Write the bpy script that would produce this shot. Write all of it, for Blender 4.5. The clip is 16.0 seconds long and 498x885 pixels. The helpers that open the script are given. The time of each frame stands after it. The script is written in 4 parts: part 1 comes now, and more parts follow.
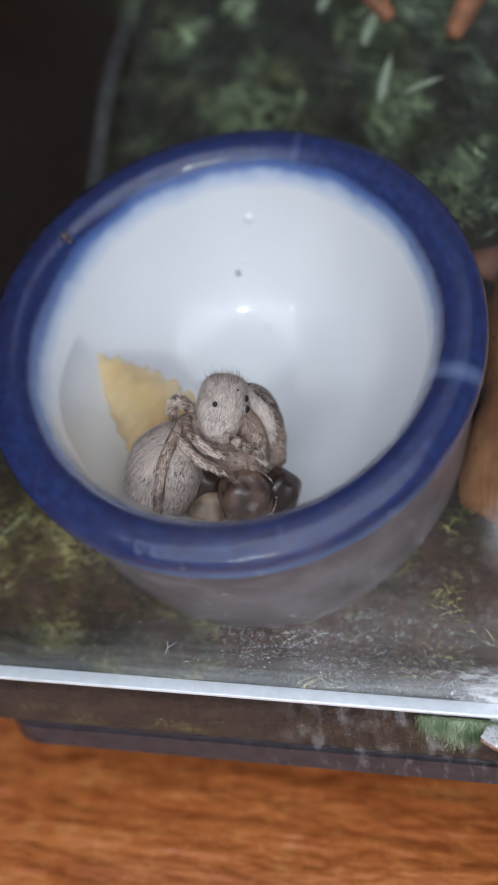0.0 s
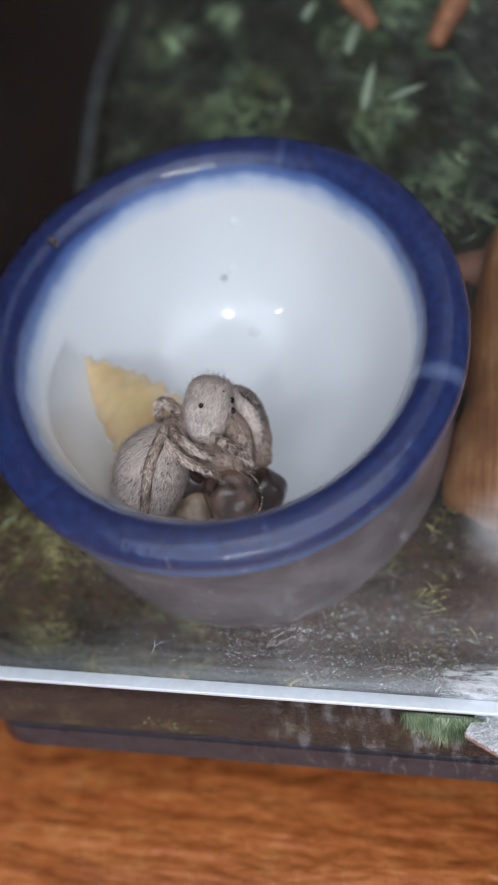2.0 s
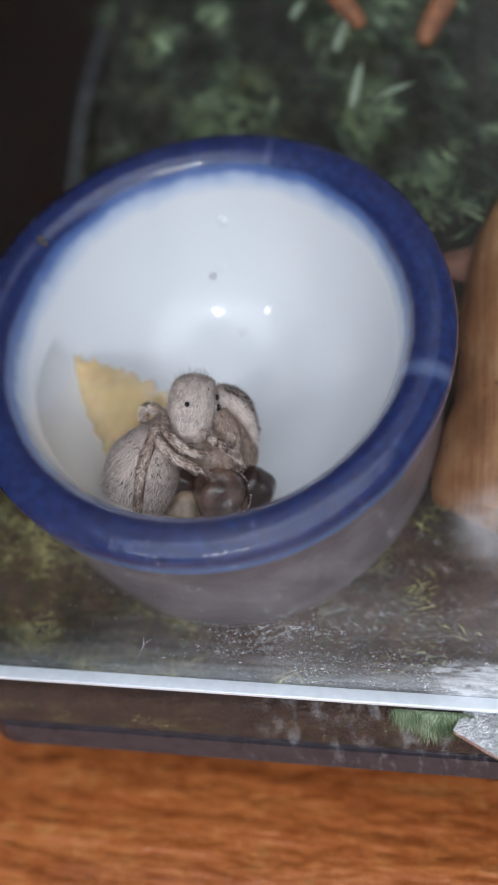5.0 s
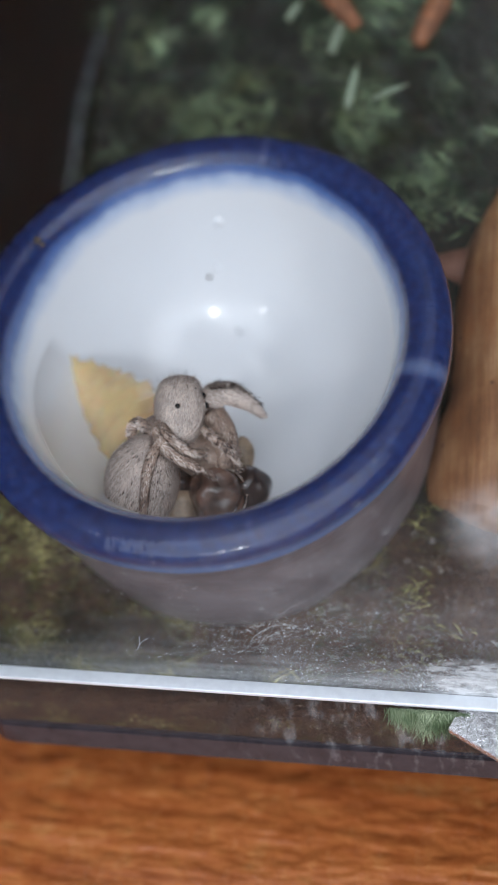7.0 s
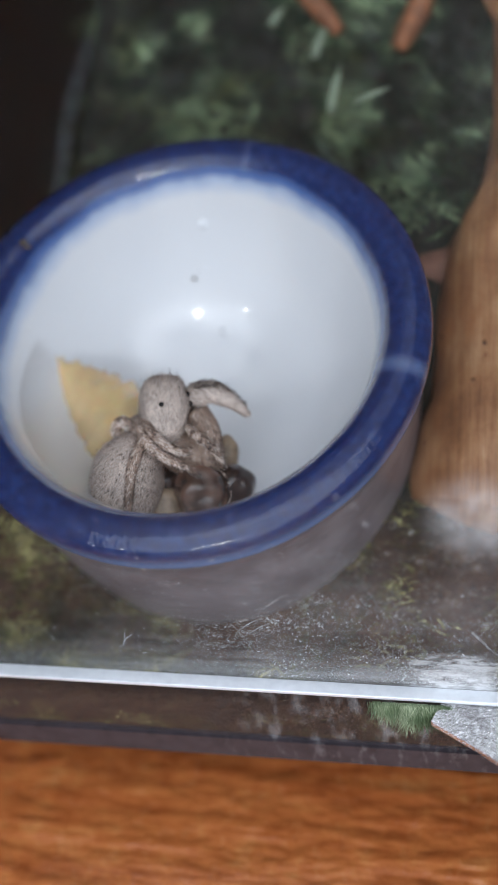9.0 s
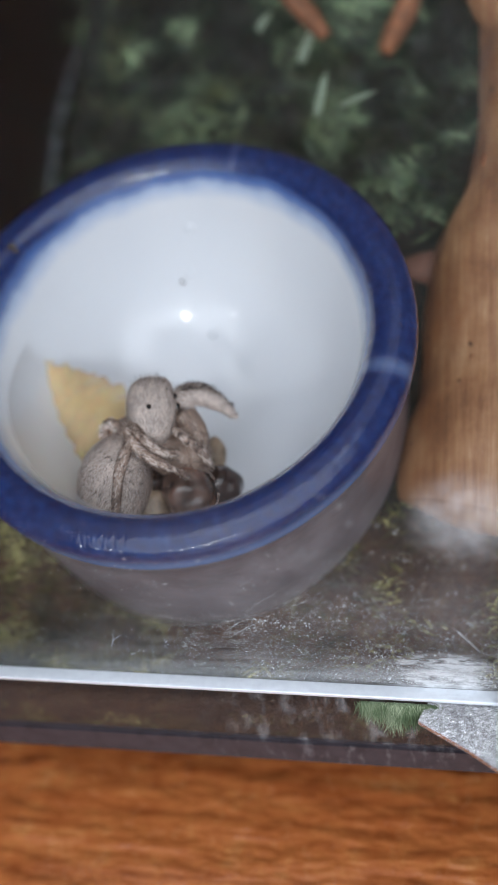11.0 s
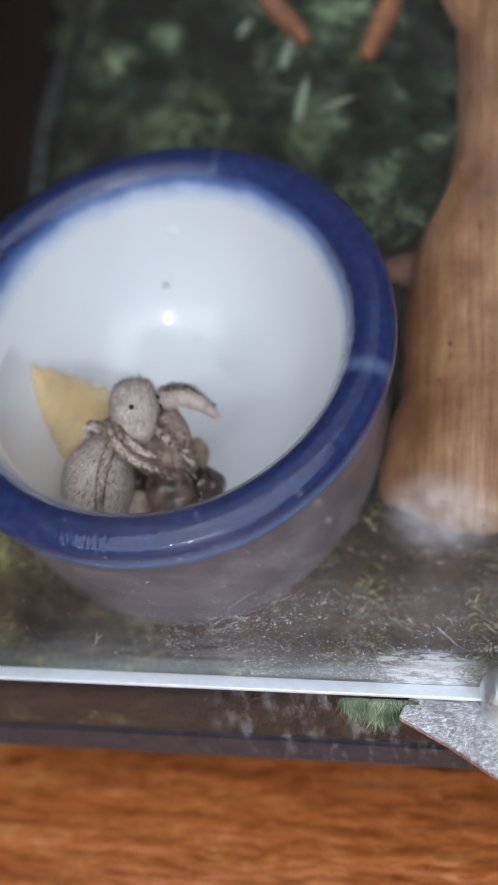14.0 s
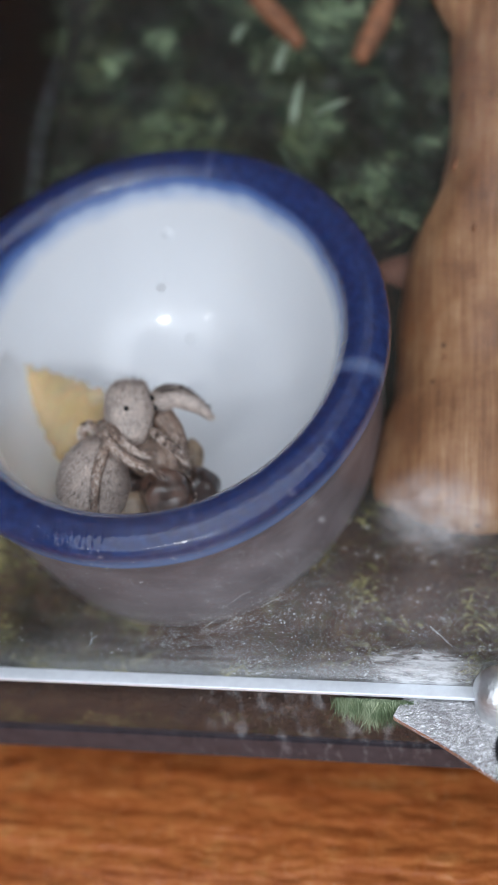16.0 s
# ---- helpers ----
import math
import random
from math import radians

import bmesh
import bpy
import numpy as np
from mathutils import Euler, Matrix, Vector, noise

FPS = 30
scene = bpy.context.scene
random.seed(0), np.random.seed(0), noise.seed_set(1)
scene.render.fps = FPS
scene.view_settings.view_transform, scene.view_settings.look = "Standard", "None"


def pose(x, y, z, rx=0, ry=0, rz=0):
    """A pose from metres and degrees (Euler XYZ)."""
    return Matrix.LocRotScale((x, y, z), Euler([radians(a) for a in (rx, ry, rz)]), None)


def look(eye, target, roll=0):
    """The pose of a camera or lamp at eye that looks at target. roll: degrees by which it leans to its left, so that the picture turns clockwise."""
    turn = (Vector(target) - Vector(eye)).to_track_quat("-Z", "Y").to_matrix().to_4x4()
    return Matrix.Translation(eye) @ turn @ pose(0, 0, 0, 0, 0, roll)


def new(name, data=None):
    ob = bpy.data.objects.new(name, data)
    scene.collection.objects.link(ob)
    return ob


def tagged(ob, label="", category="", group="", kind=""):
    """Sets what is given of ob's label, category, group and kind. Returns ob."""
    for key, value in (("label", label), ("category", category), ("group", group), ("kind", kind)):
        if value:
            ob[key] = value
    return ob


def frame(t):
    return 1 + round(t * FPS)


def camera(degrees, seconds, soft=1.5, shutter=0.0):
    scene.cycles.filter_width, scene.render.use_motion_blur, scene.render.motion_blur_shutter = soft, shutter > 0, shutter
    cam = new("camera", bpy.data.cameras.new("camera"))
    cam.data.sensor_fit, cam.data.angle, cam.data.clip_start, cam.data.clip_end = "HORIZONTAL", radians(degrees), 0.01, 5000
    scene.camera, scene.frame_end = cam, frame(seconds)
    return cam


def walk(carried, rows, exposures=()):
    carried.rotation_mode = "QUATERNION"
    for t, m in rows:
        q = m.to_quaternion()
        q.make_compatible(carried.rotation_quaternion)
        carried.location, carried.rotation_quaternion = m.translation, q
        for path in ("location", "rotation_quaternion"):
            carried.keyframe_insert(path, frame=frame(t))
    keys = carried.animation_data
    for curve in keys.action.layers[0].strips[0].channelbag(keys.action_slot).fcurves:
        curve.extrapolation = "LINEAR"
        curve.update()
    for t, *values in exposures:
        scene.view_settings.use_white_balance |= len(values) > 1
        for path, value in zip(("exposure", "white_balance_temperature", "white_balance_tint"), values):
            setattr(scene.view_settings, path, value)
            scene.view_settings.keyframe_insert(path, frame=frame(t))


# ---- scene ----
MM = 0.001
cam = camera(22.2, 16.0)
METRES = 0.01116
BASE = pose(0.018, -0.0568, 0.0992, -43.257, 5.429, 9.293)
ROWS = [
    (0.0, 0.0, 0.0, 0.0, 0.0, 0.0, -0.0),
    (0.5, -0.0057, 0.01, 0.0013, -0.14, -0.07, 0.03),
    (1.0, -0.0079, -0.009, -0.0267, -0.31, 0.06, 0.08),
    (1.5, 0.0051, -0.0577, -0.0716, -0.46, 0.4, 0.14),
    (2.0, 0.0212, -0.1013, -0.1051, -0.5, 0.7, 0.17),
    (2.5, 0.0338, -0.123, -0.1427, -0.56, 0.88, 0.2),
    (3.0, 0.0465, -0.1193, -0.1357, -0.6, 0.82, 0.25),
    (3.5, 0.0719, -0.0978, -0.1178, -0.64, 0.65, 0.35),
    (4.0, 0.0673, -0.0969, -0.1165, -0.71, 0.62, 0.38),
    (6.5, 0.1005, -0.1508, -0.1594, -0.55, 1.01, 0.33),
    (7.0, 0.1071, -0.1447, -0.1604, -0.65, 0.93, 0.4),
    (7.5, 0.1358, -0.1472, -0.1698, -0.71, 0.95, 0.56),
    (8.0, 0.166, -0.183, -0.2212, -0.75, 1.21, 0.67),
    (8.5, 0.2051, -0.2231, -0.2597, -0.63, 1.46, 0.69),
    (9.0, 0.2295, -0.2412, -0.2899, -0.61, 1.62, 0.76),
    (11.5, 0.3431, -0.3167, -0.3606, -0.63, 2.11, 1.09),
    (12.0, 0.3622, -0.3553, -0.4074, -0.69, 2.38, 1.16),
    (12.5, 0.3779, -0.3828, -0.4368, -0.75, 2.56, 1.19),
    (13.0, 0.3971, -0.3768, -0.4201, -0.8, 2.48, 1.26),
    (13.5, 0.4097, -0.3627, -0.408, -0.82, 2.39, 1.34),
    (14.0, 0.4136, -0.3725, -0.4213, -0.82, 2.44, 1.36),
    (14.5, 0.4134, -0.3843, -0.4467, -0.88, 2.54, 1.38),
    (15.0, 0.4145, -0.4008, -0.4604, -0.86, 2.68, 1.37),
    (15.5, 0.4193, -0.4099, -0.4727, -0.87, 2.75, 1.36),
    (16.0, 0.4399, -0.4066, -0.4623, -0.9, 2.72, 1.41),
]
walk(cam, [(t, BASE @ pose(METRES * x, METRES * y, METRES * z, 90 + pitch, roll, yaw)) for t, x, y, z, yaw, pitch, roll in ROWS])
cam.data.dof.use_dof = True
cam.data.dof.focus_distance = 0.098
cam.data.dof.aperture_fstop = 21.0

# ---- light ----
world = bpy.data.worlds.new("room_air")
scene.world = world
world.use_nodes = True
world.node_tree.nodes["Background"].inputs[0].default_value = (0.9, 0.95, 1.0, 1)
world.node_tree.nodes["Background"].inputs[1].default_value = 0.03
scene.view_settings.exposure = 0.48


def lamp(name, eye, target, power, size, colour):
    data = bpy.data.lights.new(name, "AREA")
    data.energy, data.color = power, colour
    data.shape, data.size = "DISK", size
    ob = new(name, data)
    ob.matrix_world = look(eye, target)
    return ob


lamp("ceiling_lamp", (0.15, -0.20, 1.65), (0, 0, 0), 3.5, 2.0, (0.90, 0.95, 1.0))
# broad soft fill added in front and out of view, not a known lamp
lamp("front_fill", (0.10, -0.50, 0.46), (0.0, 0.02, 0.03), 4.9, 1.1, (0.805, 0.885, 1.0))
lamp("bright_lamp", (0.095, -1.085, 0.456), (0, 0.02, 0.035), 1.8, 0.10, (0.90, 0.95, 1.0))
lamp("second_lamp", (-0.560, -0.976, 0.361), (0, 0.02, 0.035), 0.45, 0.055, (0.90, 0.95, 1.0))


# ---- node helpers ----
class Nodes:
    """A small builder for node materials; its coordinates are millimetres of the object."""

    def __init__(self, name):
        self.mat = bpy.data.materials.new(name)
        self.mat.use_nodes = True
        self.nt = self.mat.node_tree
        self.bsdf = self.nt.nodes["Principled BSDF"]
        self.out = self.nt.nodes["Material Output"]
        tc = self.nt.nodes.new("ShaderNodeTexCoord")
        mp = self.nt.nodes.new("ShaderNodeMapping")
        mp.inputs["Scale"].default_value = (1000, 1000, 1000)
        self.nt.links.new(tc.outputs["Object"], mp.inputs["Vector"])
        self.mm = mp.outputs[0]

    def put(self, socket, value):
        if isinstance(value, bpy.types.NodeSocket):
            self.nt.links.new(value, socket)
        elif isinstance(value, tuple) and len(value) == 3 and socket.type == "RGBA":
            socket.default_value = (*value, 1)
        else:
            socket.default_value = value

    def stretch(self, sx, sy, sz, rz=0.0):
        mp = self.nt.nodes.new("ShaderNodeMapping")
        mp.inputs["Scale"].default_value = (sx, sy, sz)
        mp.inputs["Rotation"].default_value = (0, 0, radians(rz))
        self.nt.links.new(self.mm, mp.inputs["Vector"])
        return mp.outputs[0]

    def noise(self, scale, detail=4.0, rough=0.55, vector=None, distort=0.0):
        n = self.nt.nodes.new("ShaderNodeTexNoise")
        self.nt.links.new(vector or self.mm, n.inputs["Vector"])
        n.inputs["Scale"].default_value, n.inputs["Detail"].default_value = scale, detail
        n.inputs["Roughness"].default_value, n.inputs["Distortion"].default_value = rough, distort
        return n.outputs["Fac"]

    def cells(self, scale, vector=None, out="Distance", randomness=1.0):
        n = self.nt.nodes.new("ShaderNodeTexVoronoi")
        self.nt.links.new(vector or self.mm, n.inputs["Vector"])
        n.inputs["Scale"].default_value = scale
        n.inputs["Randomness"].default_value = randomness
        return n.outputs[out]

    def span(self, value, lo, hi, to_lo=0.0, to_hi=1.0, smooth=True):
        n = self.nt.nodes.new("ShaderNodeMapRange")
        n.interpolation_type = "SMOOTHSTEP" if smooth else "LINEAR"
        for k, v in zip(range(5), (value, lo, hi, to_lo, to_hi)):
            self.put(n.inputs[k], v)
        return n.outputs[0]

    def calc(self, op, a, b=0.0):
        n = self.nt.nodes.new("ShaderNodeMath")
        n.operation = op
        self.put(n.inputs[0], a)
        self.put(n.inputs[1], b)
        return n.outputs[0]

    def mix(self, fac, a, b):
        n = self.nt.nodes.new("ShaderNodeMix")
        n.data_type = "RGBA"
        self.put(n.inputs[0], fac)
        self.put(n.inputs[6], a)
        self.put(n.inputs[7], b)
        return n.outputs[2]

    def ramp(self, fac, *stops):
        n = self.nt.nodes.new("ShaderNodeValToRGB")
        el = n.color_ramp.elements
        while len(el) < len(stops):
            el.new(0.5)
        for e, (p, c) in zip(el, stops):
            e.position, e.color = p, (*c, 1)
        self.put(n.inputs[0], fac)
        return n.outputs[0]

    def xyz(self):
        n = self.nt.nodes.new("ShaderNodeSeparateXYZ")
        self.nt.links.new(self.mm, n.inputs[0])
        return n.outputs[0], n.outputs[1], n.outputs[2]

    def random(self):
        return self.nt.nodes.new("ShaderNodeNewGeometry").outputs["Random Per Island"]

    def bump(self, height, strength=0.3, distance=0.1):
        n = self.nt.nodes.new("ShaderNodeBump")
        n.inputs["Strength"].default_value, n.inputs["Distance"].default_value = strength, distance * MM
        self.put(n.inputs["Height"], height)
        self.put(self.bsdf.inputs["Normal"], n.outputs[0])
        return n.outputs[0]

    def set(self, **values):
        for key, value in values.items():
            self.put(self.bsdf.inputs[key.replace("_", " ")], value)
        return self.mat


# ---- materials ----
def make_table_wood():
    n = Nodes("varnished_wood")
    grain = n.noise(1.0, 6, 0.62, n.stretch(0.06, 0.5, 0.4, 3), 0.8)
    fine = n.noise(1.0, 5, 0.6, n.stretch(0.3, 2.6, 2.0, 3))
    flame = n.noise(1.0, 4, 0.6, n.stretch(0.45, 0.25, 0.2, -8), 0.5)
    both = n.calc("ADD", n.calc("MULTIPLY", grain, 0.5), n.calc("ADD", n.calc("MULTIPLY", fine, 0.12), n.calc("MULTIPLY", flame, 0.42)))
    # wood tones raised and paled, with some varnish glare put into them
    col = n.ramp(both, (0.32, (0.28, 0.068, 0.019)), (0.45, (0.41, 0.110, 0.029)), (0.57, (0.53, 0.165, 0.046)), (0.72, (0.66, 0.29, 0.10)))
    wave = n.noise(1.0, 2, 0.5, n.stretch(0.16, 0.42, 1, 3))
    n.bump(n.calc("ADD", wave, n.calc("ADD", n.calc("MULTIPLY", fine, 0.05), n.calc("MULTIPLY", n.noise(0.7, 2), 0.20))), 1.0, 0.9)
    return n.set(Base_Color=col, Roughness=n.span(n.noise(0.5, 3), 0.3, 0.7, 0.16, 0.30), Coat_Weight=1.0, Coat_Roughness=0.20)


def make_glaze():
    n = Nodes("cup_glaze")
    x, y, z = n.xyz()
    r = n.calc("SQRT", n.calc("ADD", n.calc("MULTIPLY", x, x), n.calc("MULTIPLY", y, y)))
    wob = n.calc("MULTIPLY", n.calc("SUBTRACT", n.noise(0.16, 2), 0.5), 0.6)
    soft = n.calc("MULTIPLY", n.calc("SUBTRACT", n.noise(1.1, 3), 0.5), 0.2)
    rw = n.calc("ADD", n.calc("ADD", n.calc("ADD", r, wob), soft), n.calc("MULTIPLY", n.calc("MULTIPLY", x, x), 0.0017))
    speck = n.noise(1.6, 5, 0.65)
    deep = n.ramp(speck, (0.3, (0.005, 0.013, 0.066)), (0.5, (0.007, 0.022, 0.100)), (0.72, (0.013, 0.042, 0.155)))
    inner = n.mix(n.noise(0.15, 3), (0.71, 0.72, 0.74), (0.66, 0.68, 0.71))
    # outer wall below the blue: shade and haze are put into this grey
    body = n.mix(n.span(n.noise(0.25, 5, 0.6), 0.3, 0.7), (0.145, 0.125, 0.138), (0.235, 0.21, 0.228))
    deep = n.mix(n.calc("MULTIPLY", n.span(n.noise(5.0, 3), 0.60, 0.72), 0.16), deep, (0.10, 0.18, 0.42))
    # glaze thins towards the inside and towards its lower outer edge
    fade_in = n.span(rw, 15.55, 16.95, 0, 1, False)
    zz = n.calc("ADD", z, n.calc("MULTIPLY", wob, 0.45))
    side = n.mix(n.span(n.calc("ADD", zz, soft), -0.7, -2.5), deep, (0.17, 0.28, 0.56))
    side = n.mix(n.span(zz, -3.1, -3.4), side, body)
    # two pale runs where the blue is thin
    run = n.calc("MULTIPLY", n.calc("MULTIPLY", n.span(n.calc("ABSOLUTE", n.calc("ADD", y, 2.0)), 1.1, 0.0), n.span(x, 15.5, 16.6)), 0.30)
    run_back = n.calc("MULTIPLY", n.calc("MULTIPLY", n.span(n.calc("ABSOLUTE", n.calc("SUBTRACT", x, 1.7)), 0.6, 0.05), n.span(y, 15.5, 16.6)), 0.09)
    streak = n.calc("MAXIMUM", run, run_back)
    # a grey reflection low on the inner wall, painted into the colour
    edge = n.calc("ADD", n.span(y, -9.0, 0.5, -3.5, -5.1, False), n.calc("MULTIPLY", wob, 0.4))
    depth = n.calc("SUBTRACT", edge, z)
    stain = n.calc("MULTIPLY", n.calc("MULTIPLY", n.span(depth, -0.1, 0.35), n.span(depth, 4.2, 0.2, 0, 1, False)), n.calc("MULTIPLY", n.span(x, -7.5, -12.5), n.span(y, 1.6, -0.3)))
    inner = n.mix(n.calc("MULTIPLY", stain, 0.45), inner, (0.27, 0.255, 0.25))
    bowl = n.mix(n.span(fade_in, 0.0, 0.30, 0, 1, False), inner, (0.44, 0.52, 0.66))
    bowl = n.mix(n.span(fade_in, 0.26, 0.62), bowl, (0.075, 0.145, 0.35))
    bowl = n.mix(n.span(fade_in, 0.55, 1.0), bowl, deep)
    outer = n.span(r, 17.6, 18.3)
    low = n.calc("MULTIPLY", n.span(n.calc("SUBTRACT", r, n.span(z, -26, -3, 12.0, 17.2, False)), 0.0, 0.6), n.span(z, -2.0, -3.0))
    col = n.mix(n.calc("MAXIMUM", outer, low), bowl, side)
    blue = n.calc("MULTIPLY", n.span(rw, 15.3, 16.3), n.span(zz, -3.4, -3.1))
    col = n.mix(n.calc("MULTIPLY", streak, blue), col, (0.24, 0.34, 0.56))
    n.bump(n.calc("ADD", n.noise(0.4, 3), n.calc("MULTIPLY", n.calc("MULTIPLY", n.noise(3.2, 3), blue), 0.3)), 0.5, 0.14)
    # fine ripples run across the lip
    around = n.nt.nodes.new("ShaderNodeCombineXYZ")
    n.put(around.inputs[0], n.calc("MULTIPLY", n.calc("ARCTAN2", y, x), 18.5))
    n.put(around.inputs[1], n.calc("MULTIPLY", r, 0.35))
    n.put(around.inputs[2], n.calc("MULTIPLY", z, 0.35))
    ripple = n.calc("MULTIPLY", n.calc("ADD", n.noise(2.4, 1, 0.5, around.outputs[0]), n.calc("MULTIPLY", n.noise(3.4, 2, 0.5), 0.3)), blue)
    fine = n.nt.nodes.new("ShaderNodeBump")
    fine.inputs["Strength"].default_value, fine.inputs["Distance"].default_value = 1.0, 0.055 * MM
    n.put(fine.inputs["Height"], n.calc("ADD", n.calc("MULTIPLY", n.noise(0.3, 2), 0.3), ripple))
    n.put(n.bsdf.inputs["Coat Normal"], fine.outputs[0])
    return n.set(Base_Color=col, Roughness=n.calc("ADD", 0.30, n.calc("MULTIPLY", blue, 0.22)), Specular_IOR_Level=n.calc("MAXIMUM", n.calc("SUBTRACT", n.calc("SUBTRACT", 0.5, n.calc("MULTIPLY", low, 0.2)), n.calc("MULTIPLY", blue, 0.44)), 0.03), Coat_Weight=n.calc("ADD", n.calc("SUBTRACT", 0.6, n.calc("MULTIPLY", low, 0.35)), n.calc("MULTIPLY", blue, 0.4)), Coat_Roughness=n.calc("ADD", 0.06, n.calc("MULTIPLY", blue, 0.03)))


def make_pane(name, dust, tint=(1, 1, 1)):
    """Clear acrylic: see-through with a Fresnel gloss, and dust lying on it."""
    n = Nodes(name)
    nt = n.nt
    clear = nt.nodes.new("ShaderNodeBsdfTransparent")
    clear.inputs[0].default_value = (*tint, 1)
    gloss = nt.nodes.new("ShaderNodeBsdfGlossy")
    gloss.inputs["Roughness"].default_value = 0.05
    facing = nt.nodes.new("ShaderNodeLayerWeight")
    facing.inputs[0].default_value = 0.5
    m1 = nt.nodes.new("ShaderNodeMixShader")
    n.put(m1.inputs[0], n.calc("ADD", n.calc("MULTIPLY", n.calc("POWER", facing.outputs["Facing"], 5.0), 0.6), 0.012))
    nt.links.new(clear.outputs[0], m1.inputs[1])
    nt.links.new(gloss.outputs[0], m1.inputs[2])
    dirt = nt.nodes.new("ShaderNodeBsdfDiffuse")
    dirt.inputs[0].default_value = (0.74, 0.75, 0.77, 1)
    m2 = nt.nodes.new("ShaderNodeMixShader")
    n.put(m2.inputs[0], dust(n))
    nt.links.new(m1.outputs[0], m2.inputs[1])
    nt.links.new(dirt.outputs[0], m2.inputs[2])
    nt.links.new(m2.outputs[0], n.out.inputs[0])
    return n.mat


def front_dust(n):
    x, y, z = n.xyz()
    low = n.calc("ADD", n.span(z, 42, 22, 0.0, 0.75), n.span(z, 24, 19, 0.0, 0.15))
    right = n.span(x, -20, 10, 0.15, 1.0)
    keep = n.span(n.noise(0.25, 4), 0.40, 0.56)
    fine = n.span(n.noise(9.0, 2), 0.64, 0.72)
    film = n.span(n.noise(0.10, 5, 0.6), 0.30, 0.75, 0.005, 0.085)
    streak = n.calc("MULTIPLY", n.span(n.noise(1.0, 4, 0.6, n.stretch(0.25, 1, 1.6, 0)), 0.52, 0.72), 0.10)
    body = n.calc("ADD", n.calc("ADD", film, streak), n.calc("MULTIPLY", n.calc("MULTIPLY", fine, keep), 0.5))
    # a pale streaky band along the lower edge, whitest near the stud
    lines = n.span(n.noise(1.0, 4, 0.6, n.stretch(0.10, 1, 2.6, 0)), 0.35, 0.70, 0.25, 1.0)
    band = n.calc("MULTIPLY", n.calc("MULTIPLY", n.span(z, 20.5, 19.4), n.span(x, -22, 20, 0.07, 0.26)), lines)
    spot = n.calc("ADD", n.calc("POWER", n.calc("MULTIPLY", n.calc("SUBTRACT", x, 20.5), 0.26), 2.0), n.calc("POWER", n.calc("MULTIPLY", n.calc("SUBTRACT", z, 19.4), 0.6), 2.0))
    band = n.calc("ADD", band, n.calc("MULTIPLY", n.span(spot, 1.3, 0.0), n.span(n.noise(1.0, 5, 0.65, n.stretch(0.5, 1, 1.4, 0)), 0.38, 0.62, 0.05, 0.8)))
    cloud = n.calc("ADD", n.calc("POWER", n.calc("MULTIPLY", n.calc("SUBTRACT", x, 22.0), 0.24), 2.0), n.calc("POWER", n.calc("MULTIPLY", n.calc("SUBTRACT", z, 36.3), 0.26), 2.0))
    fog = n.calc("MULTIPLY", n.span(n.calc("ADD", cloud, n.calc("MULTIPLY", n.noise(0.4, 4), 0.9)), 1.7, 0.4), n.span(n.noise(0.6, 5, 0.6), 0.34, 0.66, 0.08, 0.30))
    return n.calc("MINIMUM", n.calc("ADD", n.calc("ADD", n.calc("MULTIPLY", n.calc("MULTIPLY", low, right), body), fog), band), 0.9)


def make_soil():
    n = Nodes("ground_soil")
    a, b = n.noise(0.5, 6, 0.65), n.noise(3.0, 4)
    col = n.ramp(n.calc("ADD", n.calc("MULTIPLY", a, 0.6), n.calc("MULTIPLY", b, 0.4)), (0.35, (0.020, 0.008, 0.004)), (0.52, (0.055, 0.024, 0.011)), (0.7, (0.10, 0.062, 0.026)))
    x, y, z = n.xyz()
    # turns from brown to near-black green towards the mossy back slope
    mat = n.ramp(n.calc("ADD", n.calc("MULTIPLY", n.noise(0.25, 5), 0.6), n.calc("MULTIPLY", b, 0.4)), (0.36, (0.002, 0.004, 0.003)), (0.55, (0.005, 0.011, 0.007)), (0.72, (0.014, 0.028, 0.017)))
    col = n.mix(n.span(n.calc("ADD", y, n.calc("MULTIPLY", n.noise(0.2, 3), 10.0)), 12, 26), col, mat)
    n.bump(b, 0.8, 0.6)
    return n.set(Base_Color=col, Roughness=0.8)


def make_moss(name, dark, mid, light):
    n = Nodes(name)
    r = n.random()
    # the last, palest stop paints glints on a few strands
    col = n.ramp(n.calc("ADD", n.calc("MULTIPLY", r, 0.40), n.span(n.noise(0.13, 3), 0.36, 0.64, 0.0, 0.66)), (0.25, dark), (0.66, mid), (0.90, light), (1.0, tuple(min(1, 1.8 * c) for c in light)))
    warm = n.span(n.noise(0.09, 2), 0.50, 0.68, 0.0, 0.6)
    col = n.mix(n.calc("MULTIPLY", warm, n.span(r, 0.1, 0.9)), col, tuple(c * k for c, k in zip(light, (1.0, 0.86, 0.55))))
    return n.set(Base_Color=col, Roughness=0.38, Specular_IOR_Level=0.4)


